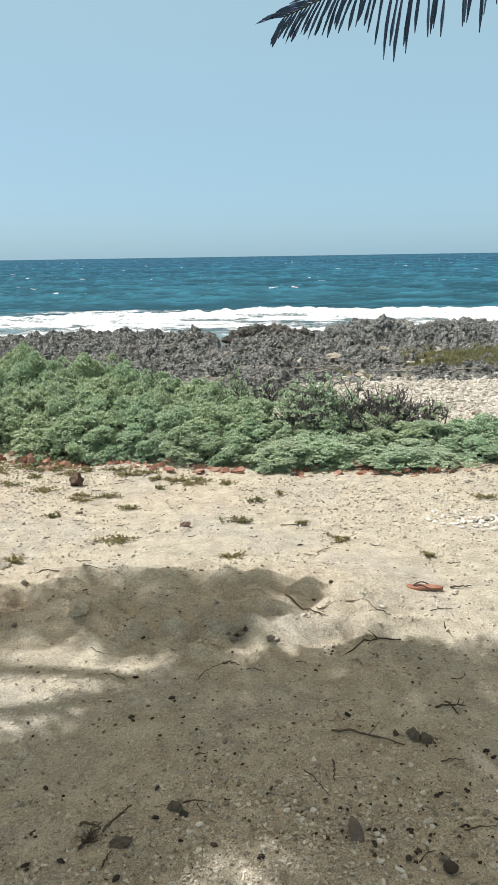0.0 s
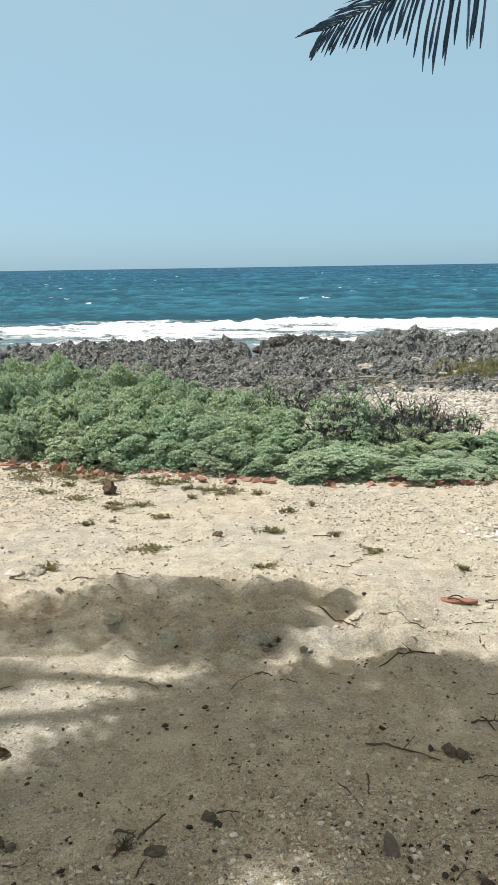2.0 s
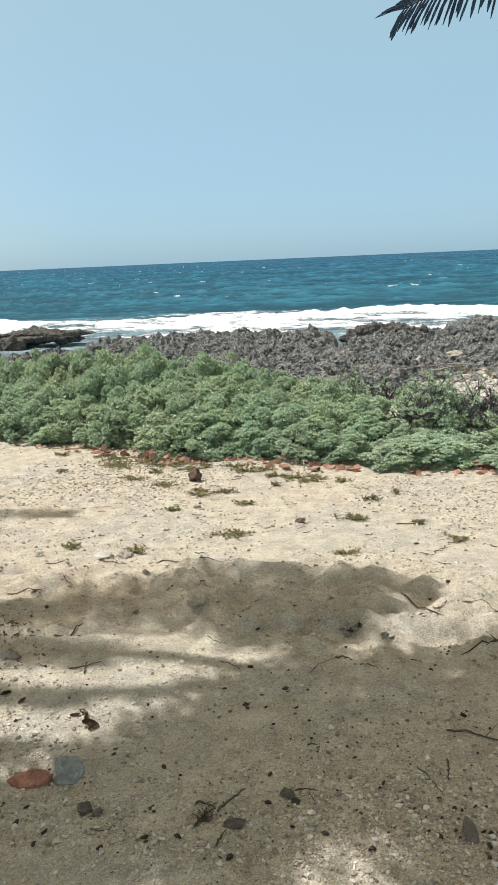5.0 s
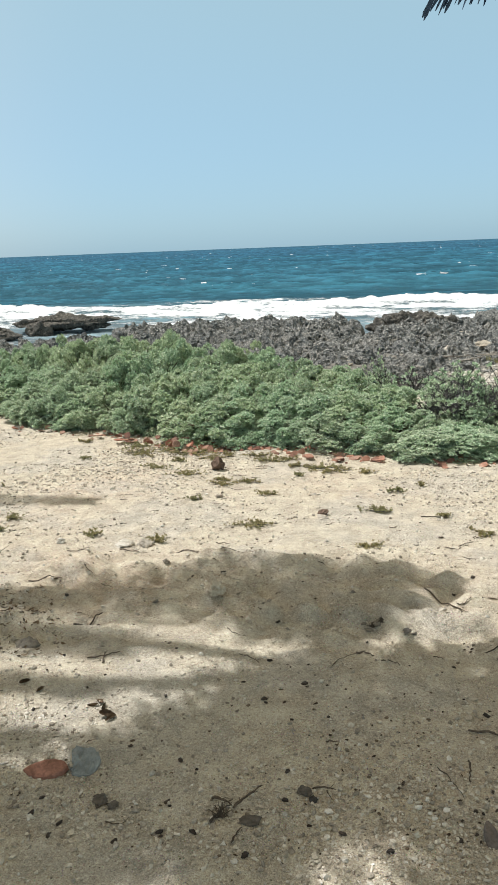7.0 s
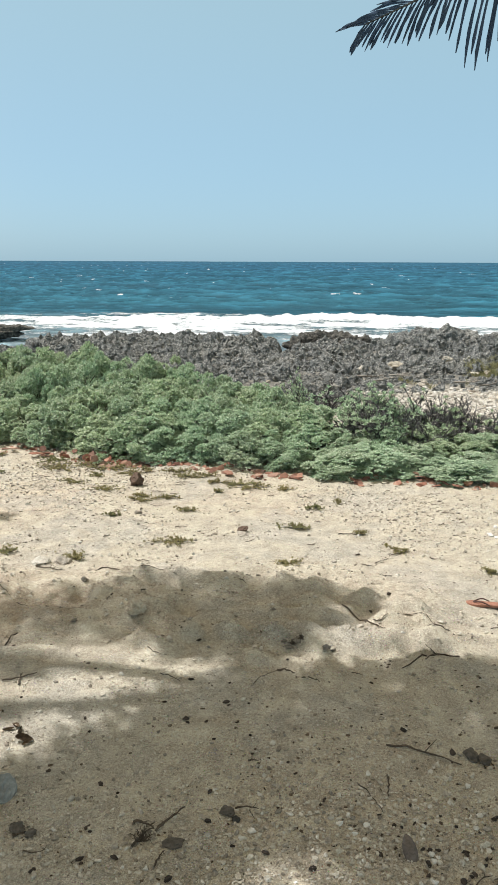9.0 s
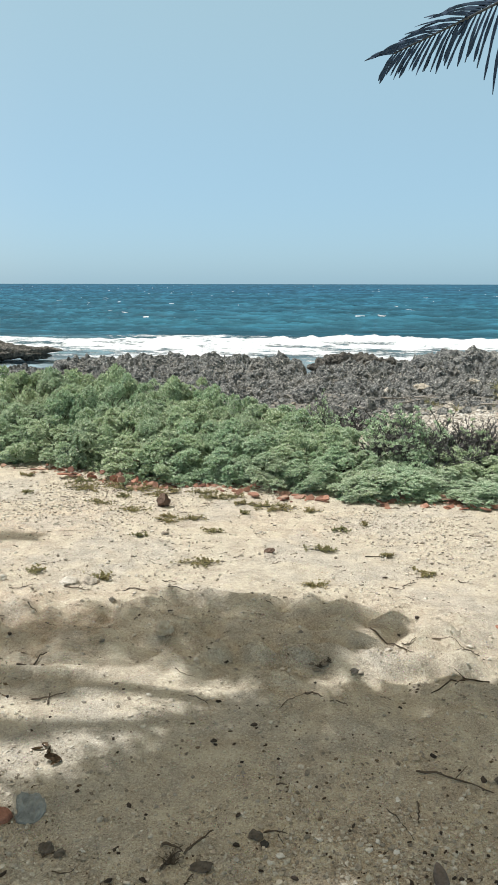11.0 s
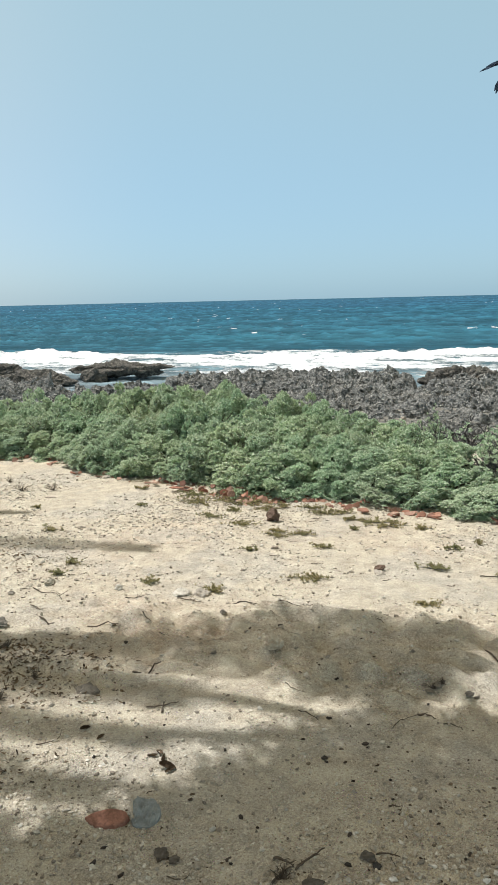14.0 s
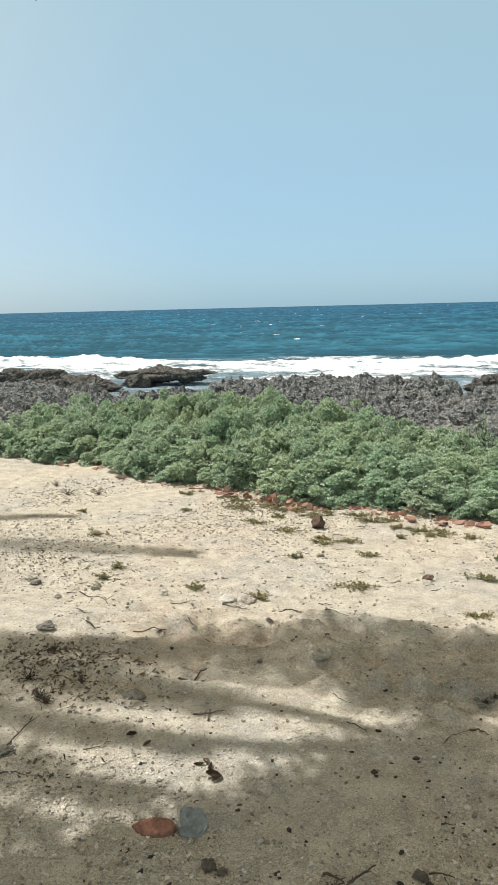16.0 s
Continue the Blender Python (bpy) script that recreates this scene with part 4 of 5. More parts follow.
def husk(x, y, long, wide, tilt, turn, mat, label, category="husk"):
    """A smooth pod with pointed ends and a seam along it."""
    bm = bmesh.new()
    bmesh.ops.create_uvsphere(bm, u_segments=20, v_segments=14, radius=1.0)
    for v in bm.verts:
        k = v.co.z
        pinch = (1 - 0.35 * max(0, k) ** 2) * (1 + 0.05 * noise.noise(v.co * 2))
        a = math.atan2(v.co.y, v.co.x)
        seam = 1 + 0.06 * math.cos(2 * a) - 0.05 * math.exp(-(((a - 0.7) / 0.15) ** 2))
        v.co = Vector((v.co.x * wide * pinch * seam, v.co.y * wide * pinch * 0.8 * seam, k * long))
    for f in bm.faces:
        f.smooth = True
    me = bpy.data.meshes.new("husk")
    bm.to_mesh(me)
    bm.free()
    return thing("husk", me, mat, label, category, m=pose(x, y, on_ground(x, y) + wide * 0.75, tilt, 0, turn))


husk(0.30, 2.55, 0.058, 0.027, -48, 22, HUSK, "smooth brown husk leaning in the gravel")
husk(0.63, 2.385, 0.036, 0.026, 70, 10, POD, "large black seed husk in the gravel")
husk(0.485, 2.435, 0.02, 0.012, 75, -10, POD, "small black seed husk in the gravel")
stone(-0.61, 2.51, 0.046, CLOD, "flat grey-brown stone beside dry twigs", tall=0.5)
stone(-0.43, 2.71, 0.034, CLOD, "flat grey stone beside twigs", tall=0.6)
stone(-0.39, 2.67, 0.022, CHAR, "small black stone beside twigs", tall=0.8)
stone(0.62, 2.44, 0.02, STONE_GREY, "small grey stone by the seed pod", tall=0.8)
stone(-0.07, 2.79, 0.02, STONE_PALE, "small white coral pebble on the sand", "pebble", "pebble", tall=0.7)
for x, y, q in ((-2.19, 6.2, 0.03), (-1.77, 6.46, 0.035), (1.54, 6.28, 0.04), (1.67, 6.2, 0.05), (1.78, 6.24, 0.045), (1.9, 6.3, 0.035), (1.6, 6.36, 0.03),
                (-2.19, 5.22, 0.082), (-2.07, 5.29, 0.072), (-3.36, 5.21, 0.06), (-2.75, 5.23, 0.045), (-4.05, 5.3, 0.07)):
    stone(x, y, q, STONE_PALE, "pale pitted coral stone on the sand", group="coral stones on the sand", tall=rs.uniform(0.6, 0.85))
for x, y, q in ((-2.22, 3.69, 0.085), (-3.27, 4.36, 0.075), (-2.59, 2.98, 0.06), (-3.95, 5.22, 0.06)):
    stone(x, y, q, STONE_GREY, "flat blue-grey stone bedded in the sand", group="grey slabs", tall=0.6, shape=2)
for x, y, q in ((-1.25, 2.52, 0.036), (-1.19, 2.5, 0.026), (-1.28, 2.54, 0.02)):
    stone(x, y, q, CLOD, "dark brown lumpy clod on the sand", "clod", "clod", "dark clods", 0.8)
for x, y, q in ((-1.76, 4.9, 0.035), (-1.49, 4.59, 0.025), (-3.55, 4.96, 0.03), (-1.6, 4.22, 0.022)):
    stone(x, y, q, STONE_GREY, "small dark grey stone on the sand", group="small dark stones", tall=0.75)
for x, y, q in ((1.46, 7.85, 0.05), (1.73, 7.71, 0.05), (2.19, 7.83, 0.065), (1.05, 7.72, 0.03), (2.0, 7.6, 0.035), (-5.1, 8.85, 0.06), (-4.6, 8.75, 0.05), (-5.6, 9.4, 0.05), (-6.3, 9.4, 0.05), (-4.3, 8.66, 0.04)):
    stone(x, y, q, STONE_PALE if rs.random() < 0.6 else STONE_GREY, "weathered stone at the foot of the shrubs", group="stones by the shrubs", tall=0.7)
for x, y, q in ((-0.26, 4.12, 0.03), (-0.21, 4.15, 0.03), (-0.29, 4.16, 0.022), (-0.04, 4.10, 0.032), (0.0, 4.12, 0.02)):
    stone(x, y, q, STONE_GREY, "dark grey lump on the sand", "stone", "stone", "dark lumps", 0.6)

# dark pods, seeds and scraps that lie about singly
for x, y in ((-1.32, 3.76), (-1.23, 3.3), (-0.56, 3.18), (-0.72, 3.33), (-0.55, 3.51), (-0.8, 4.13), (-1.29, 4.72), (-1.48, 4.63), (-1.6, 4.25), (0.79, 3.85), (0.21, 3.82), (0.34, 3.34),
             (0.94, 3.07), (0.96, 3.03), (0.79, 2.81), (-0.98, 2.56), (-0.95, 2.39), (-0.6, 2.33), (-1.01, 2.84), (-0.52, 2.83), (-0.5, 2.65), (-0.77, 3.72), (0.24, 4.65), (0.36, 4.8),
             (0.18, 5.68), (0.68, 6.31), (-1.51, 2.5), (-1.51, 2.4), (-1.37, 2.37), (-1.38, 2.3), (-1.11, 2.31), (-0.82, 2.41), (-1.86, 3.09), (-1.4, 2.71), (-1.27, 2.9), (-2.2, 4.21), (-1.89, 4.52)):
    stone(x, y, rs.uniform(0.012, 0.022), POD, "dark brown dry seed pod lying on sand", "seed pod", "seed_pod", "seed pods on the sand", rs.uniform(0.45, 0.8), sink=0.15, long=rs.uniform(0.5, 0.85))
for x, y in ((0.5, 2.72), (0.42, 2.66), (0.62, 2.62), (0.7, 2.55), (0.36, 2.45), (0.45, 2.4), (0.52, 2.47), (0.25, 2.7), (0.3, 2.78), (0.58, 2.53), (0.15, 2.6), (0.38, 2.58), (0.74, 2.7), (0.66, 2.78),
             (-0.2, 3.05), (-0.39, 3.22), (-0.16, 4.72), (-0.27, 4.7), (-0.71, 3.3), (-0.33, 3.0), (-0.53, 3.48), (-0.96, 2.54), (-0.26, 3.97), (-1.93, 3.59), (-1.22, 2.51), (-0.94, 2.37)):
    stone(x, y, rs.uniform(0.006, 0.012), POD, "small dark dry scrap on the sand", "seed pod", "seed_pod", "seed pods on the sand", rs.uniform(0.5, 0.9), sink=0.15)

for _ in range(45):
    stone(rs.gauss(-2.8, 0.4), rs.gauss(3.85, 0.25), rs.uniform(0.008, 0.024), STONE_PALE, "pale coral bit among dry litter", "coral bit", "coral_bit", "coral bits", rs.uniform(0.4, 0.8))
# larger white bits in the gravel
for _ in range(170):
    c = rs.choice(((0.35, 2.62, 0.42, 0.22), (0.35, 2.62, 0.42, 0.22), (-2.1, 2.65, 0.25, 0.2), (-0.6, 2.42, 0.3, 0.12), (-1.2, 2.45, 0.3, 0.1)))
    stone(rs.gauss(c[0], c[2]), max(2.2, rs.gauss(c[1], c[3])), rs.uniform(0.006, 0.017), STONE_PALE, "pale broken coral bit in the gravel", "coral bit", "coral_bit", "coral bits", rs.uniform(0.4, 0.8))


# gravel of white bits and dark pods where the sand is coarse
for _ in range(60):
    stone(rs.gauss(0.42, 0.34), max(2.2, rs.gauss(2.58, 0.18)), rs.uniform(0.007, 0.018), STONE_WHITE, "white broken coral bit in the gravel", "coral bit", "coral_bit", "coral bits", rs.uniform(0.4, 0.8))
for _ in range(38):
    stone(rs.gauss(0.45, 0.28), max(2.2, rs.gauss(2.58, 0.15)), rs.uniform(0.008, 0.017), POD, "dark brown dry seed pod lying on sand", "seed pod", "seed_pod", "seed pods on the sand", rs.uniform(0.45, 0.8), sink=0.15, long=rs.uniform(0.5, 0.85))


# a spill of white bits beside the grey pebbles
for _ in range(70):
    stone(rs.gauss(1.78, 0.2), rs.gauss(6.22, 0.13), rs.uniform(0.012, 0.034), STONE_WHITE, "white broken coral bit in a small spill", "coral bit", "coral_bit", "coral bits", rs.uniform(0.4, 0.8))


# ---- twigs and branches ----
def twig(x0, y0, x1, y1, thick=0.006, bend=0.03, side=0, name="twig", label="thin dry dark twig lying on the sand", mat=None, lift=0.0, group="twigs on the sand", seed=0):
    """A twig from one place to another, with side shoots."""
    r = np.random.default_rng(int(abs(x0 * 977 + y0 * 313) * 10) + seed)
    t = np.linspace(0, 1, 9)
    a, b = np.array([x0, y0]), np.array([x1, y1])
    ln = np.linalg.norm(b - a)
    across = np.array([-(b - a)[1], (b - a)[0]]) / (ln + 1e-6)
    pts = a + (b - a) * t[:, None] + across * (bend * np.sin(t * 3.14) + r.normal(0, 0.015 * ln, 9))[:, None]
    z = np.array([on_ground(*p) for p in pts]) + thick + lift * t + np.abs(r.normal(0, 0.004, 9))
    pts = np.column_stack([pts, z])
    thick = thick * 0.62
    sets = [tube(pts, np.linspace(thick, thick * 0.5, 9), 5, 0.4, seed)]
    for k in range(side):
        i = r.integers(2, 8)
        d = np.array([*(across * r.choice([-1, 1]) + (b - a) / ln * 0.6), r.uniform(0.1, 0.7)])
        q = pts[i] + d * np.linspace(0, 1, 5)[:, None] * ln * r.uniform(0.08, 0.2)
        sets.append(tube(q, np.linspace(thick * 0.6, thick * 0.25, 5), 4, 0.2))
    v, f = joined(sets)
    return thing(name, raw_mesh(name, v, f, True), mat or TWIG, label, "twig", group)


twig(0.05, 4.65, 0.33, 4.43, 0.008, 0.02, 3)
twig(0.58, 4.47, 0.72, 4.45, 0.008, 0.01, 4, lift=0.01)
twig(0.44, 4.62, 0.69, 4.48, 0.0035, 0.04, 0)
twig(0.72, 4.10, 0.38, 3.92, 0.010, -0.02, 2, "branch", "dark weathered branch lying on the sand")
twig(0.25, 3.21, 0.58, 3.10, 0.008, 0.02, 2, "branch", "dark weathered branch lying on the sand")
twig(0.78, 3.42, 0.93, 3.42, 0.009, 0.01, 4, lift=0.012)
twig(0.84, 3.47, 0.88, 3.36, 0.009, 0.01, 2, seed=3)
twig(0.24, 3.0, 0.235, 2.86, 0.007, 0.006, 0)
twig(0.11, 2.94, 0.21, 2.76, 0.004, 0.01, 1)
twig(-0.31, 3.86, -0.21, 3.82, 0.009, 0.006, 3)
twig(-0.42, 3.66, -0.29, 3.88, 0.0035, 0.02, 0)
twig(0.03, 6.12, 0.21, 6.15, 0.008, 0.0, 1)
twig(1.18, 4.895, 1.32, 4.90, 0.011, 0.0, 0, "stick", "short dark olive stick beside the sandal")
twig(1.02, 4.30, 0.99, 4.21, 0.006, 0.0, 0, "stick", "thin stick poking up out of the sand", lift=0.10)
twig(-0.40, 2.735, -0.30, 2.715, 0.006, 0.01, 3, lift=0.015)
twig(-0.34, 2.73, -0.31, 2.67, 0.004, 0.0, 0, seed=4)
twig(-0.80, 2.61, -0.70, 2.55, 0.009, 0.01, 3, lift=0.03)
twig(-0.70, 2.57, -0.60, 2.68, 0.009, 0.008, 2, lift=0.03)
twig(-0.77, 2.47, -0.71, 2.57, 0.009, 0.01, 2, lift=0.01, seed=6)
twig(-0.66, 2.38, -0.64, 2.47, 0.006, 0.005, 1)
twig(-0.38, 3.04, -0.33, 3.0, 0.006, 0.01, 4, lift=0.03)
twig(0.52, 2.42, 0.6, 2.48, 0.004, 0.01, 1)
twig(0.72, 2.99, 0.83, 3.0, 0.005, 0.012, 0)
twig(0.3, 5.5, 0.42, 5.61, 0.005, 0.01, 2)
twig(-1.70, 5.06, -1.53, 5.05, 0.005, 0.004, 1)
twig(-1.36, 4.94, -1.2, 4.97, 0.004, 0.006, 0)
for x0, y0, x1, y1, th_ in ((-1.79, 3.59, -1.63, 3.68, 0.008), (-1.68, 3.55, -1.71, 3.66, 0.008), (-3.02, 4.51, -2.87, 4.43, 0.009), (-2.66, 4.54, -2.41, 4.56, 0.008), (-2.03, 3.93, -1.89, 4.05, 0.010), (-2.2, 5.11, -1.98, 5.11, 0.006),
                            (-2.58, 5.0, -2.44, 5.15, 0.005), (-2.62, 3.03, -2.66, 3.33, 0.007), (-2.21, 3.12, -2.09, 3.24, 0.005), (-2.5, 2.8, -2.36, 2.83, 0.006), (-3.45, 5.12, -3.08, 4.92, 0.006), (-1.72, 5.05, -1.51, 5.06, 0.005), (-2.3, 4.7, -2.2, 4.62, 0.006)):
    twig(x0, y0, x1, y1, th_, rs.uniform(-0.02, 0.02), rs.randrange(1, 4))


for _ in range(95):
    x0, y0, a, ln = rs.uniform(-5.4, 2.3), rs.uniform(4.6, 7.9) if rs.random() < 0.75 else rs.uniform(2.3, 4.6), rs.uniform(-0.6, 0.6), rs.uniform(0.04, 0.15)
    twig(x0, y0, x0 + ln * math.cos(a), y0 + ln * math.sin(a), rs.uniform(0.0035, 0.0065), rs.uniform(-0.02, 0.02), rs.randrange(0, 4), "twig", "short dry scrap of twig on the sand", seed=9)


# ---- the sandal ----
def sandal(x, y, turn):
    root = tagged(new("flip_flop"), "orange-brown rubber flip-flop lying on the sand", "sandal")
    root.matrix_basis = pose(x, y, on_ground(x, y) + 0.002, 0, 0, turn)
    bm = bmesh.new()
    n = 40
    lower, upper = [], []
    for k in range(n):
        a = 2 * math.pi * k / n
        u = math.cos(a)
        half = 0.041 + 0.008 * u - 0.010 * math.exp(-((u + 0.1) / 0.35) ** 2)
        px, py = 0.125 * u, half * math.sin(a) * (1 if abs(u) < 0.9 else 1) + 0.004 * math.sin(u * 3)
        lower.append(bm.verts.new((px, py, 0.0)))
        upper.append(bm.verts.new((px * 0.985, py * 0.97, 0.015 + 0.003 * max(0, -u))))
    bm.faces.new(lower[::-1])
    bm.faces.new(upper)
    for k in range(n):
        bm.faces.new((lower[k], lower[(k + 1) % n], upper[(k + 1) % n], upper[k]))
    part("sole", bm, RUBBER, root, "orange rubber sole")
    post = np.array([-0.075, 0.0, 0.016]) * np.array([-1, 1, 1])
    for s, nm in ((1, "strap"), (-1, "strap")):
        t = np.linspace(0, 1, 10)[:, None]
        end = np.array([-0.03, 0.036 * s, 0.015])
        pts = post * (1 - t) + end * t + np.array([0, 0.012 * s, 0.017]) * np.sin(t * 3.14)
        v, f = tube(pts, np.full(10, 0.0045), 6)
        part(nm, raw_mesh(nm, v, f, True), STRAP, root, "thin dark strap")
    return root


sandal(1.0, 4.87, 172)


# ---- broken bricks ----
def shard_mesh(seed):
    """A broken piece of tile or brick: a slab with knocked-off corners."""
    r = random.Random(seed)
    bm = bmesh.new()
    n = r.choice((5, 6, 7))
    ring = []
    for k in range(n):
        a = 2 * math.pi * (k + r.uniform(-0.25, 0.25)) / n
        ring.append((math.cos(a) * r.uniform(0.55, 1.15), math.sin(a) * r.uniform(0.35, 0.8)))
    lo = [bm.verts.new((x, y, -0.22 + r.uniform(-0.05, 0.05))) for x, y in ring]
    hi = [bm.verts.new((x * r.uniform(0.88, 1.0), y * r.uniform(0.88, 1.0), 0.22 + r.uniform(-0.07, 0.07))) for x, y in ring]
    bm.faces.new(lo[::-1])
    bm.faces.new(hi)
    for k in range(n):
        bm.faces.new((lo[k], lo[(k + 1) % n], hi[(k + 1) % n], hi[k]))
    bmesh.ops.bevel(bm, geom=bm.edges[:], offset=0.022, segments=1, affect="EDGES")
    me = bpy.data.meshes.new("brick_shard")
    bm.to_mesh(me)
    bm.free()
    me.materials.append(BRICK)
    return me


SHARDS = [shard_mesh(k) for k in range(9)]


def brick_shard(x, y, size, lean, z=0.0, turn=None, tall=1.0):
    ob = new("brick_shard", rs.choice(SHARDS))
    ob.matrix_basis = pose(x, y, on_ground(x, y) + size * 0.2 * tall + z, lean, rs.uniform(-14, 14), turn if turn is not None else rs.uniform(-50, 50)) @ Matrix.Diagonal((size, size, size * tall, 1))
    return tagged(ob, "broken terracotta brick at the foot of the shrubs", "broken brick", "broken bricks along the shrubs")


for lo, hi, count, heap in ((-4.0, -2.2, 44, 2), (-3.0, -2.45, 24, 3), (-2.2, -0.3, 52, 1), (0.15, 0.5, 8, 1), (0.6, 1.5, 30, 2), (1.5, 2.2, 8, 1), (-5.2, -4.2, 7, 1), (-6.8, -5.6, 9, 1), (-7.8, -6.9, 3, 1)):
    for k in range(int(1.5 * count)):
        x = rs.uniform(lo, hi)
        y = float(front(x)) - rs.uniform(-0.02, 0.24 + 0.07 * heap)
        brick_shard(x, y, rs.uniform(0.025, 0.080), rs.choice((0, 10, -15, 30, 45, 60, 75)), rs.uniform(0, 0.035) * heap * (rs.random() < 0.45), None, rs.uniform(0.22, 0.5))


def slab(name, outline, height, mat, label, category, m, top=0.9, bumps=0.0, seed=0):
    """A thick plate with a rounded rim, from a closed outline."""
    r = random.Random(seed)
    bm = bmesh.new()
    rings = []
    for h, k in ((0, 1.0), (0.6, 1.0), (0.88, 0.96), (1.0, top * 0.95)):
        rings.append([bm.verts.new((x * k, y * k, h * height + r.uniform(-bumps, bumps))) for x, y in outline])
    n = len(outline)
    mid = bm.verts.new((0, 0, height * 1.02))
    for a, b in zip(rings, rings[1:]):
        for k in range(n):
            bm.faces.new((a[k], a[(k + 1) % n], b[(k + 1) % n], b[k]))
    for k in range(n):
        bm.faces.new((rings[-1][k], rings[-1][(k + 1) % n], mid))
    bm.faces.new(rings[0][::-1])
    me = bpy.data.meshes.new(name)
    bm.to_mesh(me)
    bm.free()
    return thing(name, me, mat, label, category, m=m)


lens_shape = [(x * 1.15, y * 1.12) for x, y in [(-0.088, 0.006), (-0.07, -0.018), (-0.035, -0.042), (0.005, -0.05), (0.045, -0.042), (0.075, -0.02), (0.088, 0.004), (0.074, 0.026), (0.06, 0.036), (0.03, 0.045), (-0.005, 0.046), (-0.04, 0.036), (-0.068, 0.022)]]
slab("brick_piece", lens_shape, 0.03, BRICK_DUSTY, "worn red terracotta piece half sunk in the sand", "broken brick", pose(-1.575, 2.665, on_ground(-1.575, 2.665) - 0.006, 7, -4, 12), 0.86, 0.001, 1)
stone(-1.66, 2.71, 0.018, STONE_PALE, "pale stone chip beside the red brick", tall=0.8)
block_shape = [(x * 1.2, y * 1.25) for x, y in [(-0.062, 0.04), (-0.055, 0.012), (-0.045, -0.012), (-0.035, -0.035), (-0.022, -0.055), (0.012, -0.058), (0.04, -0.05), (0.056, -0.03), (0.064, 0.0), (0.06, 0.026), (0.045, 0.048), (0.02, 0.06), (-0.015, 0.058), (-0.045, 0.054)]]
block = slab("concrete_piece", block_shape, 0.055, CONCRETE, "weathered grey-green concrete piece beside the red brick", "concrete piece", pose(-1.435, 2.74, on_ground(-1.435, 2.74) - 0.012, 20, 12, 8), 0.78, 0.007, 2)
rim = np.array([(x * 0.93, y * 0.93, 0.047) for x, y in block_shape[10:] + block_shape[:4]])
v, f = tube(rim, np.full(len(rim), 0.008), 6, 0.35, 5)
part("rim", raw_mesh("rim", v, f), STONE_PALE, block, "pale worn rim")
for k in range(4):
    q = np.array([(-0.03 + 0.022 * k, -0.05 + 0.1 * t, 0.056) for t in np.linspace(0, 1, 6)])
    v, f = tube(q, np.array([0.002, 0.004, 0.005, 0.005, 0.004, 0.002]), 5, 0.3, k)
    part("rib", raw_mesh("rib", v, f), CONCRETE, block)


# ---- dry leaves ----
def curled_leaf_mesh(seed):
    r = random.Random(seed)
    bm = bmesh.new()
    n, w = 9, 4
    rows = []
    for i in range(n):
        t = i / (n - 1)
        half = 0.62 * math.sin(math.pi * (0.06 + 0.9 * t)) ** 0.8
        row = []
        for j in range(w + 1):
            s = 2 * j / w - 1
            row.append(bm.verts.new(((t - 0.5) * 2, s * half * (0.7 + r.uniform(-0.1, 0.1)), 0.35 * s * s * half * 2 + 0.35 * (t - 0.5) ** 2 * 2 + r.uniform(-0.04, 0.04))))
        rows.append(row)
    for a, b in zip(rows, rows[1:]):
        for j in range(w):
            bm.faces.new((a[j], a[j + 1], b[j + 1], b[j]))
    bmesh.ops.solidify(bm, geom=bm.faces[:], thickness=0.05)
    me = bpy.data.meshes.new("dry_leaf")
    bm.to_mesh(me)
    bm.free()
    me.materials.append(DRY_LEAF)
    return me


LEAVES = [curled_leaf_mesh(k) for k in range(5)]


def dry_leaf(x, y, size, tilt, label="curled dark brown dry leaf on the sand", group="dry leaves on the sand", z=0.0):
    ob = new("dry_leaf", rs.choice(LEAVES))
    ob.matrix_basis = pose(x, y, on_ground(x, y) + size * 0.12 + z, tilt, rs.uniform(-15, 15), rs.uniform(0, 360)) @ Matrix.Diagonal((size, size, size, 1))
    return tagged(ob, label, "leaf", group)


for x, y, q, tl in ((-1.55, 3.2, 0.035, 15), (-1.575, 3.17, 0.03, 30), (-1.465, 3.10, 0.045, 20), (-1.50, 3.15, 0.04, 60), (-1.44, 3.08, 0.03, 8), (-2.02, 3.3, 0.03, 20), (-1.9, 3.25, 0.025, 5)):
    dry_leaf(x, y, q, tl)
LITTER = varied("leaf_litter", [(0.075, 0.052, 0.034), (0.26, 0.19, 0.12), (0.12, 0.085, 0.052), (0.19, 0.13, 0.08), (0.05, 0.038, 0.028)], 0.85, 0.2, 60, 0.4, 0.004, "island")


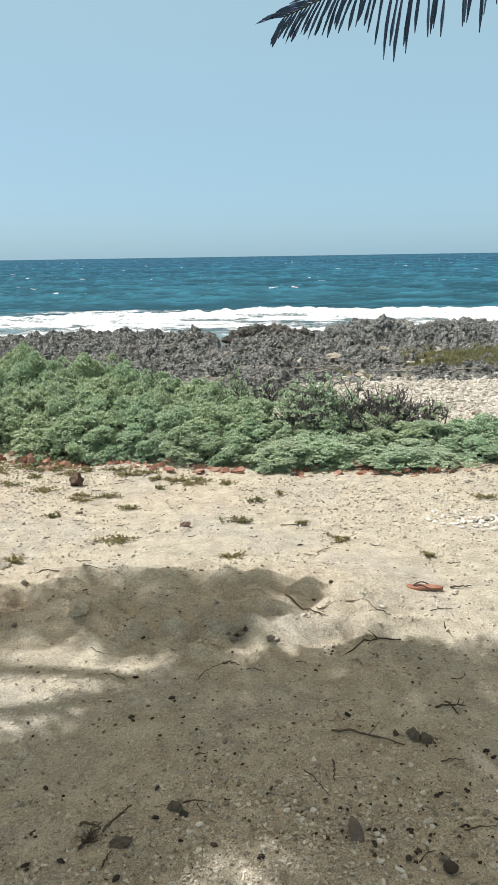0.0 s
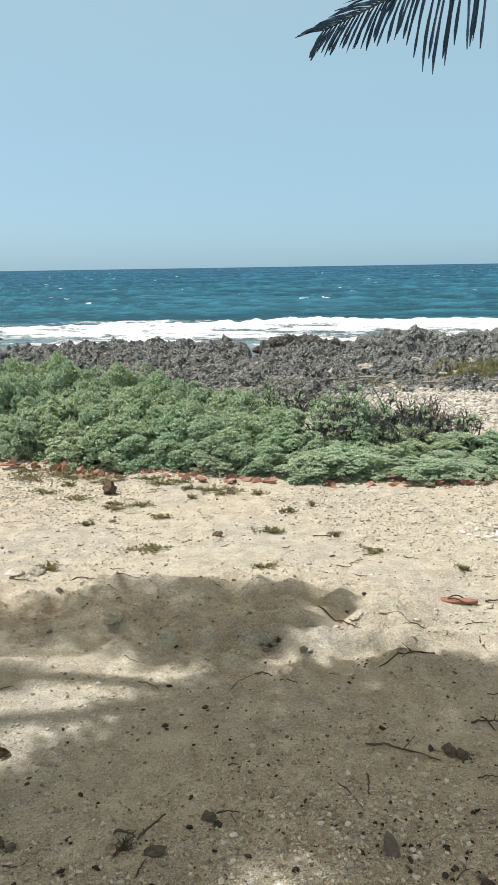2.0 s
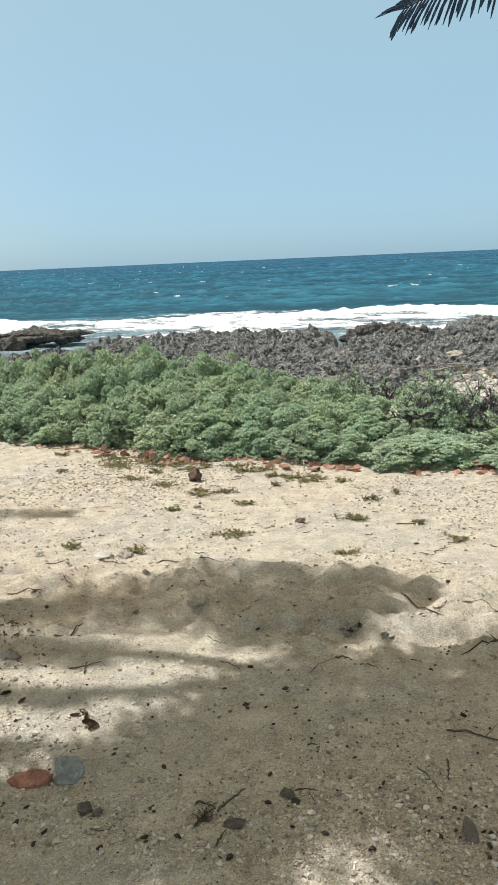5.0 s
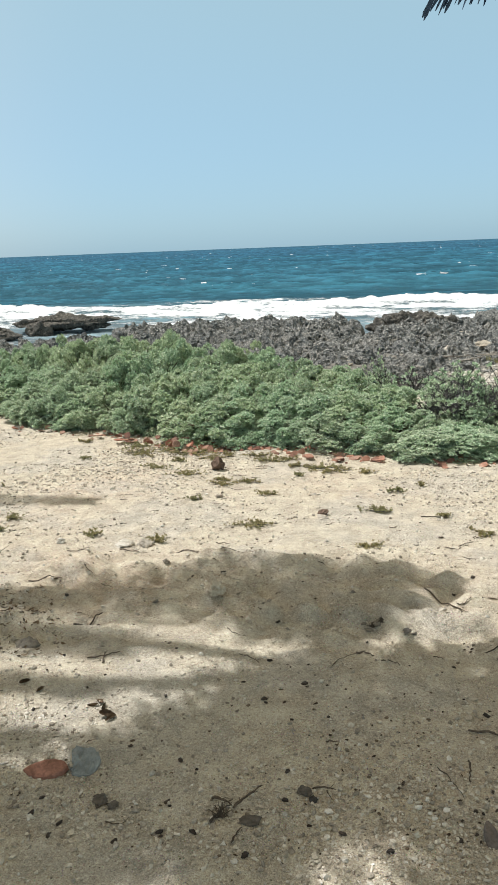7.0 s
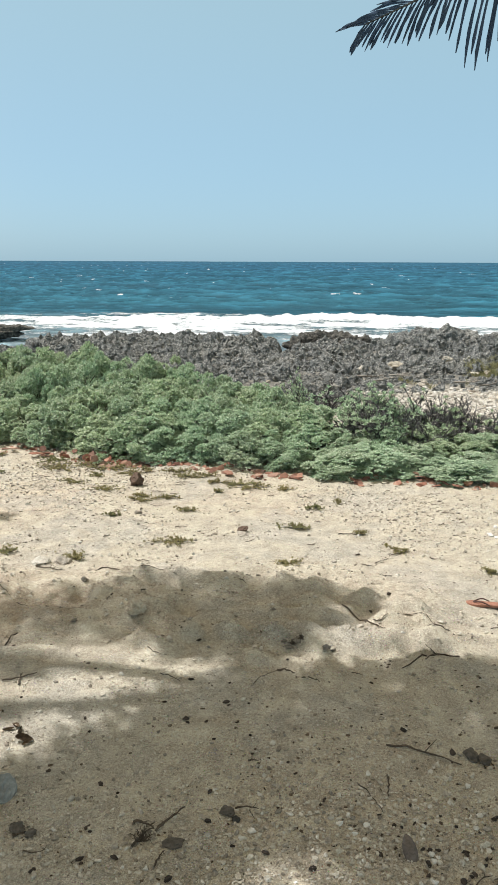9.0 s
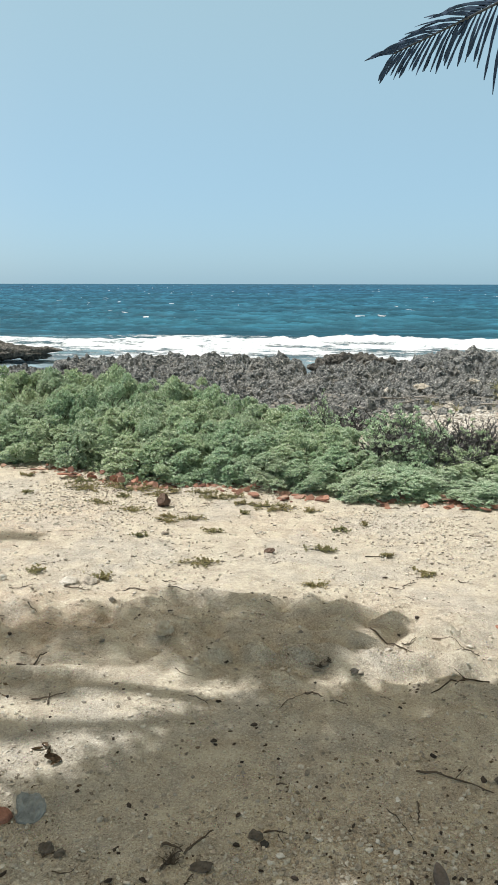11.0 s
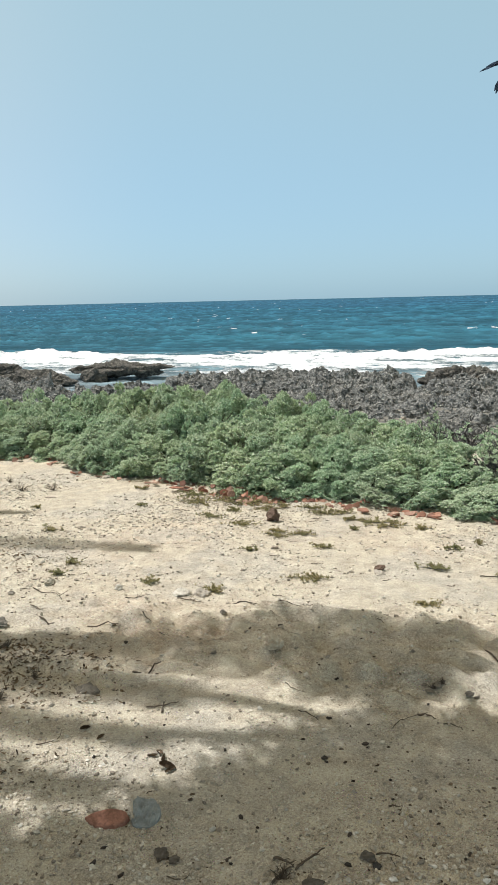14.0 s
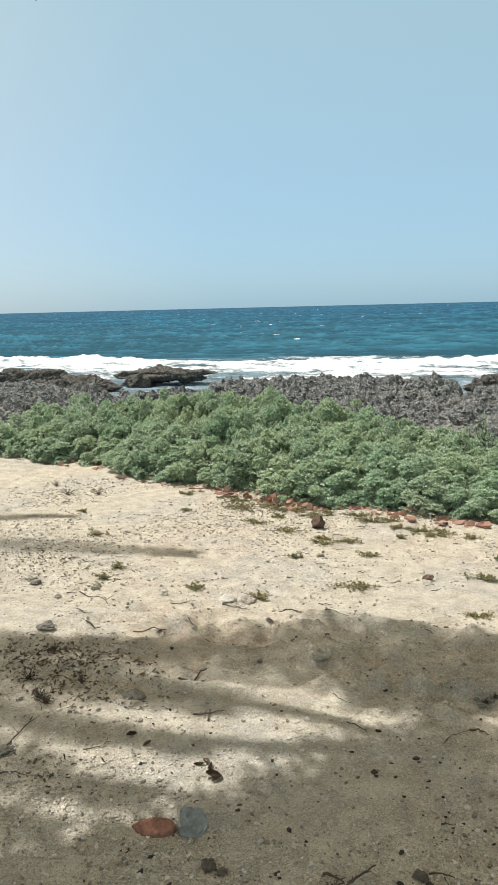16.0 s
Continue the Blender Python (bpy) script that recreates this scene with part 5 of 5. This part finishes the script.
def leaf_litter():
    """Small dry leaves and leaf scraps heaped in drifts, past counting."""
    r = np.random.default_rng(31)
    sets = []
    for cx, cy, wx, wy, count in ((-2.85, 3.99, 0.30, 0.11, 420), (-2.6, 3.60, 0.26, 0.10, 130), (-4.2, 5.75, 0.28, 0.22, 210), (-3.5, 5.4, 0.22, 0.12, 45), (-2.3, 2.9, 0.16, 0.10, 40), (-1.9, 7.95, 1.0, 0.12, 140), (0.9, 7.75, 0.6, 0.08, 60)):
        for _ in range(count):
            x, y, q = r.normal(cx, wx), r.normal(cy, wy), r.uniform(0.006, 0.021)
            t, w = np.linspace(-1, 1, 5), r.uniform(0.25, 0.55)
            half = w * np.sqrt(np.clip(1.05 - t * t, 0.03, 1)) * r.uniform(0.7, 1.2, 5)
            curl = r.uniform(-0.5, 0.8)
            rows = np.stack([np.stack([t, k * half, curl * t * t + 0.5 * abs(k) * half + r.normal(0, 0.06, 5)], 1) for k in (-1, 0, 1)], 1).reshape(-1, 3)
            m = np.array(pose(x, y, float(land(np.array([x]), np.array([y]))[0]) + q * 0.35, r.uniform(-40, 40), r.uniform(-30, 30), r.uniform(0, 360)))
            f = [(3 * i + j, 3 * i + j + 1, 3 * i + j + 4, 3 * i + j + 3) for i in range(4) for j in (0, 1)]
            sets.append((rows * q @ m[:3, :3].T + m[:3, 3], np.array(f)))
    v, f = joined(sets)
    thing("leaf_litter", raw_mesh("leaf_litter", v, f), LITTER, "drifts of small dry brown leaves on the sand", "leaf litter", kind="stuff")


leaf_litter()


# ---- creeping weeds ----
def weed(x, y, size, seed, flat=1.0):
    """A low mat of a creeping seaside weed."""
    r = np.random.default_rng(seed)
    root = tagged(new("creeping_weed"), "low olive-green creeping weed rooted in the sand", "weed", "weeds on the sand")
    root.matrix_basis = pose(x, y, on_ground(x, y))
    pts, nrm = [], []
    for k in range(int(8 + size * 45)):
        a = r.uniform(0, 6.28)
        ln = size * r.uniform(0.35, 1.5)
        t = np.linspace(0, 1, 6)
        p = np.column_stack([np.cos(a + 0.5 * t) * ln * t, np.sin(a + 0.5 * t) * ln * t * 0.6, 0.005 + 0.022 * flat * t * r.uniform(0.2, 1.3)])
        v, f = tube(p, np.linspace(0.0028, 0.0012, 6), 4)
        part("runner", raw_mesh("runner", v, f), DRY_TWIG, root)
        m = int(4 + ln * 24)
        u = r.uniform(0.2, 1, m)
        q = np.stack([np.interp(u, t, p[:, j]) for j in range(3)], 1) + r.normal(0, 0.006, (m, 3))
        q[:, 2] = np.maximum(q[:, 2], 0.003)
        pts.append(q)
        d = r.normal(0, 0.5, (m, 3)) + np.array([0, 0, 1.0])
        nrm.append(d / np.linalg.norm(d, axis=1, keepdims=True))
    v, f = rosettes(np.concatenate(pts), np.concatenate(nrm), r, 6, 0.019, 0.0042)
    part("foliage", raw_mesh("foliage", v, f), WEED, root)
    return root


for n, (x, y, q) in enumerate(((-1.3, 5.8, 0.19), (-2.28, 7.08, 0.16), (-1.84, 6.84, 0.11), (-1.87, 6.96, 0.10), (-1.62, 6.94, 0.13), (-1.35, 6.6, 0.10), (-1.97, 6.37, 0.08), (-1.01, 7.48, 0.2), (-0.85, 7.42, 0.18), (-1.2, 7.52, 0.12),
                               (-1.51, 7.69, 0.18), (-1.7, 7.85, 0.15), (-1.35, 7.75, 0.15), (-0.48, 7.37, 0.09), (-0.34, 6.22, 0.12), (-0.34, 5.42, 0.11), (-0.21, 6.8, 0.10), (0.52, 5.79, 0.10), (1.9, 6.8, 0.1), (-2.0, 5.36, 0.12))):
    weed(x, y, q, 300 + n)
for n, (x, y, q) in enumerate(((-2.67, 7.31, 0.13), (-4.13, 6.56, 0.12), (-2.56, 5.42, 0.09), (-3.41, 5.69, 0.11), (-3.41, 5.42, 0.08), (-4.74, 7.33, 0.07), (-2.95, 7.85, 0.26), (-2.7, 8.0, 0.3), (-2.45, 7.95, 0.26), (-3.2, 8.2, 0.24),
                               (-2.2, 7.75, 0.16), (-2.0, 7.9, 0.15), (-0.33, 6.24, 0.07), (-1.15, 7.2, 0.06), (-2.5, 7.6, 0.12), (1.13, 5.42, 0.05), (0.04, 7.0, 0.05), (-3.6, 7.6, 0.07), (-3.9, 8.3, 0.09), (0.21, 6.17, 0.05))):
    weed(x, y, q, 340 + n)


def dry_tuft(x, y, size, seed):
    r = np.random.default_rng(seed)
    sets = []
    for k in range(26):
        a, e = r.uniform(0, 6.28), r.uniform(0.2, 1.3)
        ln = size * r.uniform(0.5, 1.1)
        t = np.linspace(0, 1, 5)[:, None]
        d = np.array([math.cos(a) * math.cos(e), math.sin(a) * math.cos(e), math.sin(e)])
        sets.append(tube(d * t * ln + r.normal(0, 0.006, (5, 3)) * t, np.linspace(0.0028, 0.001, 5), 4))
    v, f = joined(sets)
    return thing("dry_tuft", raw_mesh("dry_tuft", v, f), TWIG, "tuft of dry dark stalks on the sand", "dry plant", "dry tufts", m=pose(x, y, on_ground(x, y)))


for n, (x, y, q) in enumerate(((-2.69, 3.49, 0.10), (-2.76, 3.53, 0.08), (-5.35, 7.95, 0.13), (-4.98, 8.05, 0.12), (-5.75, 8.3, 0.10), (-0.74, 2.52, 0.06), (-3.0, 4.06, 0.08), (-0.24, 4.14, 0.04), (-0.19, 4.16, 0.03), (-2.6, 3.75, 0.08), (-2.95, 3.7, 0.09))):
    dry_tuft(x, y, q, 400 + n)


# ---- the dry shrubs ----
def dry_shrub(x, y, size, seed, label, leafy=0):
    """A half-dead shrub: forking dark branches, a few leaf tufts."""
    r = np.random.default_rng(seed)
    root = tagged(new("dry_shrub"), label, "shrub", "dry shrubs")
    root.matrix_basis = pose(x, y, on_ground(x, y) - 0.02)
    sets, tips = [], []

    def grow(p, d, ln, th_, depth):
        t = np.linspace(0, 1, 5)[:, None]
        bend = r.normal(0, 0.18, 3)
        q = p + d * t * ln + bend * t * t * ln
        q[:, 2] = np.maximum(q[:, 2], 0.01)
        sets.append(tube(q[::2] if depth < 2 else q, np.linspace(th_, th_ * 0.65, 3 if depth < 2 else 5), 4 if depth > 2 else 3))
        if depth == 0:
            tips.append(q[-1])
            return
        for _ in range(r.integers(2, 4)):
            n = d + bend * 0.5 + r.normal(0, 0.55, 3)
            n /= np.linalg.norm(n)
            grow(q[r.integers(3, 5)], n, ln * r.uniform(0.55, 0.85), th_ * 0.74, depth - 1)

    for k in range(17):
        a, e = r.uniform(0, 6.28), r.uniform(0.3, 1.35)
        grow(np.array([r.normal(0, 0.12), r.normal(0, 0.12), 0.0]), np.array([math.cos(a) * math.cos(e), math.sin(a) * math.cos(e), math.sin(e)]), size * r.uniform(0.30, 0.46), 0.0125, 4)
        v, f = joined(sets)
        part("branch", raw_mesh("branch", v, f), DRY_TWIG, root, "bare dark branch")
        sets.clear()
    if leafy:
        pts = np.array(tips)
        pts = pts[r.uniform(0, 1, len(pts)) < leafy]
        n = r.normal(0, 0.4, pts.shape) + np.array([0, 0, 1.0])
        v, f = rosettes(pts, n / np.linalg.norm(n, axis=1, keepdims=True), r, 12, 0.052, 0.0095)
        part("foliage", raw_mesh("foliage", v, f), SHRUB_LEAF, root)
    return root


dry_shrub(0.95, 9.23, 0.62, 501, "half-dead shrub of tangled dark bare branches", 0.05)
dense = dry_shrub(1.40, 9.38, 0.6, 502, "half-dead shrub of tangled dark bare branches", 0.03)
dry_shrub(0.55, 9.43, 0.72, 503, "half-dead shrub with sparse leaf tufts", 0.95)
dry_shrub(1.15, 9.08, 0.55, 510, "half-dead shrub of tangled dark bare branches")
dry_shrub(0.25, 9.08, 0.5, 511, "half-dead shrub of tangled dark bare branches", 0.1)
dry_shrub(0.70, 9.43, 0.65, 512, "half-dead shrub with sparse leaf tufts", 0.3)
dry_shrub(0.70, 8.88, 0.48, 504, "half-dead shrub of tangled dark bare branches", 0.05)
dry_shrub(1.90, 9.48, 0.4, 505, "low dry shrub beside the coral rubble", 0.1)
for x, y, size, seed in ((-0.68, 10.1, 0.8, 507), (-0.56, 10.15, 0.75, 508)):
    upright = dry_shrub(x, y, size, seed, "upright dark shrub with sparse leaf tufts", 0.6)
    upright.matrix_basis = upright.matrix_basis @ Matrix.Diagonal((0.46, 0.46, 0.78, 1))
dry_shrub(-0.1, 11.3, 0.4, 509, "low dark shrub on the rocks", 0.1)

for x, y, turn, q in ((1.2, 9.3, 80, 1.0), (0.95, 9.0, 200, 0.9), (0.4, 9.15, 300, 0.9), (0.75, 9.25, 130, 1.0), (0.2, 9.3, 20, 0.85)):
    copy_thing(dense, pose(x, y, on_ground(x, y) - 0.02, 0, 0, turn) @ Matrix.Diagonal((q, q, q, 1)))

# ---- loose rocks on the shelf, rubble, driftwood ----


def shelf_z(x, y):
    i, j = int(np.argmin(np.abs(ky - y))), int(np.argmin(np.abs(kx - x)))
    return max(float(KZ[i, j]), float(land(np.array([x]), np.array([y]))[0]))


def karst_mesh(seed):
    bm = bmesh.new()
    bmesh.ops.create_icosphere(bm, subdivisions=4, radius=1.0)
    shift = Vector((seed * 3.7, seed * 9.1, 4.0))
    for v in bm.verts:
        n = v.co.normalized()
        r = 1 + 0.6 * (0.5 * noise.noise(n * 1.5 + shift) + 0.45 * (0.6 - 1.6 * abs(noise.noise(n * 3.1 + shift))) + 0.25 * (0.6 - 1.8 * abs(noise.noise(n * 8 + shift))))
        v.co = Vector((n.x * r, n.y * r * 0.8, n.z * r * 0.6))
    me = bpy.data.meshes.new("karst_rock")
    bm.to_mesh(me)
    bm.free()
    me.materials.append(ROCK)
    return me


KARST = [karst_mesh(k) for k in range(7)]
for k in range(150):
    x = rs.uniform(-17, 8)
    y = rs.uniform(12.5, 22.6)
    if float(rubble_zone(np.array([x]), np.array([y]))[0]) > 0.3 or y > float(shore(np.array([x]))[0]) - 2.8 or abs(x + 1.45) < 0.5 and y > 20:
        continue
    if math.hypot(x, y) < float(back(math.degrees(math.atan2(x, y)))) + 0.6:
        continue
    q = rs.uniform(0.12, 0.30)
    ob = new("karst_rock", rs.choice(KARST))
    ob.matrix_basis = pose(x, y, shelf_z(x, y) - q * 0.15, rs.uniform(-20, 20), rs.uniform(-20, 20), rs.uniform(0, 360)) @ Matrix.Diagonal((q, q, q * rs.uniform(0.7, 1.2), 1))
    tagged(ob, "jagged dark grey coral rock on the shelf", "rock", "loose rocks on the shelf")

for x, y, q in ((1.62, 14.6, 0.13), (1.64, 14.65, 0.09), (2.6, 18.5, 0.16), (1.3, 17.2, 0.2), (-1.3, 14.6, 0.07), (0.9, 18.9, 0.1), (1.9, 19.4, 0.09), (3.8, 18.2, 0.12), (3.2, 16.6, 0.1), (2.9, 16.5, 0.09), (4.9, 15.3, 0.22), (0.6, 16.2, 0.14)):
    ob = stone(x, y, q, STONE_PALE, "bleached white coral stone among dark rocks", group="white stones on the shelf", tall=0.8)
    ob.location.z = shelf_z(x, y) + q * 0.35
for k in range(60):
    x, y = rs.uniform(-0.4, 5.0), rs.uniform(9.9, 14.4)
    if float(rubble_zone(np.array([x]), np.array([y]))[0]) < 0.5:
        continue
    q = rs.uniform(0.035, 0.085)
    ob = stone(x, y, q, STONE_PALE if rs.random() < 0.85 else STONE_GREY, "bleached coral boulder in the rubble bank", "coral rock", "coral_rock", "coral rubble", rs.uniform(0.6, 0.9))
    ob.location.z = shelf_z(x, y) + q * 0.25
for n, (x0, y0, x1, y1, th_) in enumerate(((2.2, 14.6, 2.5, 14.1, 0.03), (2.6, 14.2, 3.0, 14.7, 0.025), (3.5, 14.9, 3.9, 14.5, 0.03), (2.0, 10.7, 2.4, 10.3, 0.02), (2.3, 10.6, 2.7, 10.9, 0.016), (0.7, 14.5, 1.1, 15.0, 0.028), (1.0, 15.1, 1.4, 14.7, 0.026), (0.4, 15.4, 0.9, 15.1, 0.03), (1.3, 15.5, 1.6, 15.9, 0.024))):
    ob = twig(x0, y0, x1, y1, th_ * 0.9, 0.10 * (-1) ** n, 6, "driftwood", "grey weathered driftwood branch on the coral rubble", DRIFT, 0.04, "driftwood")
    ob.location.z = 0.06 + max(0, shelf_z((x0 + x1) / 2, (y0 + y1) / 2) - float(land(np.array([x0]), np.array([y0]))[0]))

# ---- gravel, crumbs and grass, past counting ----
CONE_V = np.array([(1, 0, 0), (0.5, 0.87, -0.1), (-0.5, 0.87, 0.1), (-1, 0, 0), (-0.5, -0.87, -0.1), (0.5, -0.87, 0.1), (0.1, 0, 0.8)], float)
CONE_F = np.array([(k, (k + 1) % 6, 6) for k in range(6)])
ICO = bmesh.new()
bmesh.ops.create_icosphere(ICO, subdivisions=1, radius=1.0)
ICO_V, ICO_F = np.array([v.co[:] for v in ICO.verts]), np.array([[v.index for v in f.verts] for f in ICO.faces])
ICO.free()


def pebbles(xs, ys, zs, sizes, flat, shape, r):
    base, faces = shape
    n = len(xs)
    v = base[None] * r.uniform(0.45, 1.3, (n, len(base), 1)) * sizes[:, None, None] * np.stack([r.uniform(0.8, 1.4, n), r.uniform(0.6, 1.0, n), r.uniform(*flat, n)], 1)[:, None]
    a = r.uniform(0, 6.28, n)
    c, s = np.cos(a)[:, None], np.sin(a)[:, None]
    v = np.stack([c * v[..., 0] - s * v[..., 1], s * v[..., 0] + c * v[..., 1], v[..., 2]], -1)
    v = v + np.stack([xs, ys, zs + sizes * 0.25], 1)[:, None]
    return v.reshape(-1, 3), (faces[None] + (np.arange(n) * len(base))[:, None, None]).reshape(-1, 3)


def scatter(name, xs, ys, zs, sizes, mat, label, category, flat=(0.45, 0.95), split=0.0055):
    """Many small stones as one mesh; the smallest are plain six-sided grains."""
    r = np.random.default_rng(len(xs))
    big = sizes > split
    v, f = joined([pebbles(xs[k], ys[k], zs[k], sizes[k], flat, shape, r) for k, shape in ((big, (ICO_V, ICO_F)), (~big, (CONE_V, CONE_F)))])
    return thing(name, raw_mesh(name, v, f), mat, label, category, kind="stuff")


r = np.random.default_rng(77)
spots = ((0.35, 2.6, 0.5, 0.26, 3600), (-0.1, 2.45, 0.35, 0.2, 1200), (-2.15, 2.65, 0.4, 0.3, 3000), (-0.65, 2.42, 0.35, 0.15, 700), (-1.25, 2.48, 0.35, 0.15, 700), (1.75, 6.2, 0.35, 0.25, 700), (-4.0, 5.5, 0.5, 0.35, 600), (-1.7, 7.6, 1.2, 0.3, 600), (1.5, 7.7, 0.8, 0.2, 400), (0.2, 3.1, 0.8, 0.5, 1500), (-1.0, 2.9, 0.8, 0.5, 1500), (-2.3, 3.2, 0.6, 0.5, 1200))
xs, ys = [r.uniform(-6.5, 3, 52000)], [r.uniform(2.1, 8.8, 52000)]
keep = r.uniform(-0.5, 0.9, 52000) < fbm(xs[0] * 1.3, ys[0] * 1.3, 3, 201) + 0.25
xs, ys = [xs[0][keep]], [ys[0][keep]]
sz = [(r.gamma(1.5, 0.0022, len(xs[0])) + 0.0017) * (1 + 0.25 * np.clip(ys[0] - 3.5, 0, 5))]
for cx, cy, wx, wy, n in spots:
    n = int(1.3 * n)
    xs.append(r.normal(cx, wx, n)), ys.append(r.normal(cy, wy, n)), sz.append(r.gamma(1.4, 0.0024, n) + 0.0018)
xs, ys, sz = np.concatenate(xs), np.concatenate(ys), np.clip(np.concatenate(sz), 0.0016, 0.018)
scatter("gravel", xs, ys, land(xs, ys) + prints(xs, ys), sz, PEBBLES, "pale coral gravel strewn over the sand", "gravel")
xs, ys = np.concatenate([r.uniform(-6.5, 3, 4200), r.normal(0.3, 0.8, 500), r.normal(-2.85, 0.35, 900)]), np.concatenate([r.uniform(2.1, 8.6, 4200), r.normal(2.8, 0.4, 500), r.normal(3.9, 0.2, 900)])
scatter("debris", xs, ys, land(xs, ys) + prints(xs, ys), np.clip(r.gamma(1.8, 0.0019, len(xs)) + 0.0015, 0.0015, 0.011), CRUMBS, "dark plant crumbs strewn over the sand", "debris", (0.25, 0.6))
xs, ys = r.uniform(-0.8, 6.5, 22000), r.uniform(9.6, 15.5, 22000)
keep = (rubble_zone(xs, ys) > r.uniform(0.1, 0.7, 22000))
xs, ys = xs[keep], ys[keep]
scatter("coral_rubble", xs, ys, land(xs, ys), np.clip(r.gamma(1.6, 0.008, len(xs)) + 0.008, 0.008, 0.055), RUBBLE, "bank of bleached coral rubble beside the shrubs", "rubble", (0.5, 1.0), 0.02)

xs, ys = r.uniform(0, 7.5, 60000), r.uniform(13, 20.5, 60000)
ii, jj = np.clip(((ys - ky[0]) / 0.058).astype(int), 0, len(ky) - 1), np.clip(np.searchsorted(kx, xs), 0, len(kx) - 1)
keep = patch[ii, jj] > r.uniform(0.15, 0.9, len(xs))
xs, ys, ii, jj = xs[keep][:4500], ys[keep][:4500], ii[keep][:4500], jj[keep][:4500]
pts = np.stack([xs, ys, KZ[ii, jj] - 0.01], 1)
nrm = r.normal(0, 0.25, pts.shape) + np.array([0, 0, 1.0])
v, f = rosettes(pts, nrm / np.linalg.norm(nrm, axis=1, keepdims=True), r, 5, 0.13, 0.006)
thing("salt_grass", raw_mesh("salt_grass", v, f), GRASS, "yellow-green salt grass between the rocks", "grass", kind="stuff")

CHUNK = bmesh.new()
bmesh.ops.create_icosphere(CHUNK, subdivisions=2, radius=1.0)
CHUNK_V, CHUNK_F = np.array([v.co[:] for v in CHUNK.verts]), np.array([[v.index for v in f.verts] for f in CHUNK.faces])
CHUNK.free()
xs, ys = r.uniform(-17, 8.5, 24000), 11.2 + 12.5 * r.uniform(0, 1, 24000) ** 1.2
ii, jj = np.clip(((ys - ky[0]) / 0.058).astype(int), 0, len(ky) - 1), np.clip(np.searchsorted(kx, xs), 0, len(kx) - 1)
bearing = np.degrees(np.arctan2(xs, ys))
keep = (rubble_zone(xs, ys) < 0.6) & (ys < shore(xs) - 1.3) & (patch[ii, jj] < r.uniform(0.3, 1.0, len(xs))) & (np.hypot(xs, ys) > back(bearing) + 0.3) & (np.abs(xs + 1.42) > 0.3)
xs, ys, ii, jj = xs[keep][:9500], ys[keep][:9500], ii[keep][:9500], jj[keep][:9500]
size = np.clip(r.gamma(1.6, 0.022, len(xs)) + 0.022, 0.022, 0.14)
v, f = pebbles(xs, ys, np.maximum(KZ[ii, jj], land(xs, ys)) - 0.25 * size, size, (0.6, 1.1), (CHUNK_V, CHUNK_F), r)
me = raw_mesh("rock_rubble", v, f)
paint(me, "grass", np.zeros(len(v)))
paint(me, "rubble", np.repeat(0.5 * (r.uniform(0, 1, len(xs)) < 0.06), len(CHUNK_V)))
thing("rock_rubble", me, ROCK, "broken jagged grey limestone chunks over the shelf", "rubble", kind="stuff")
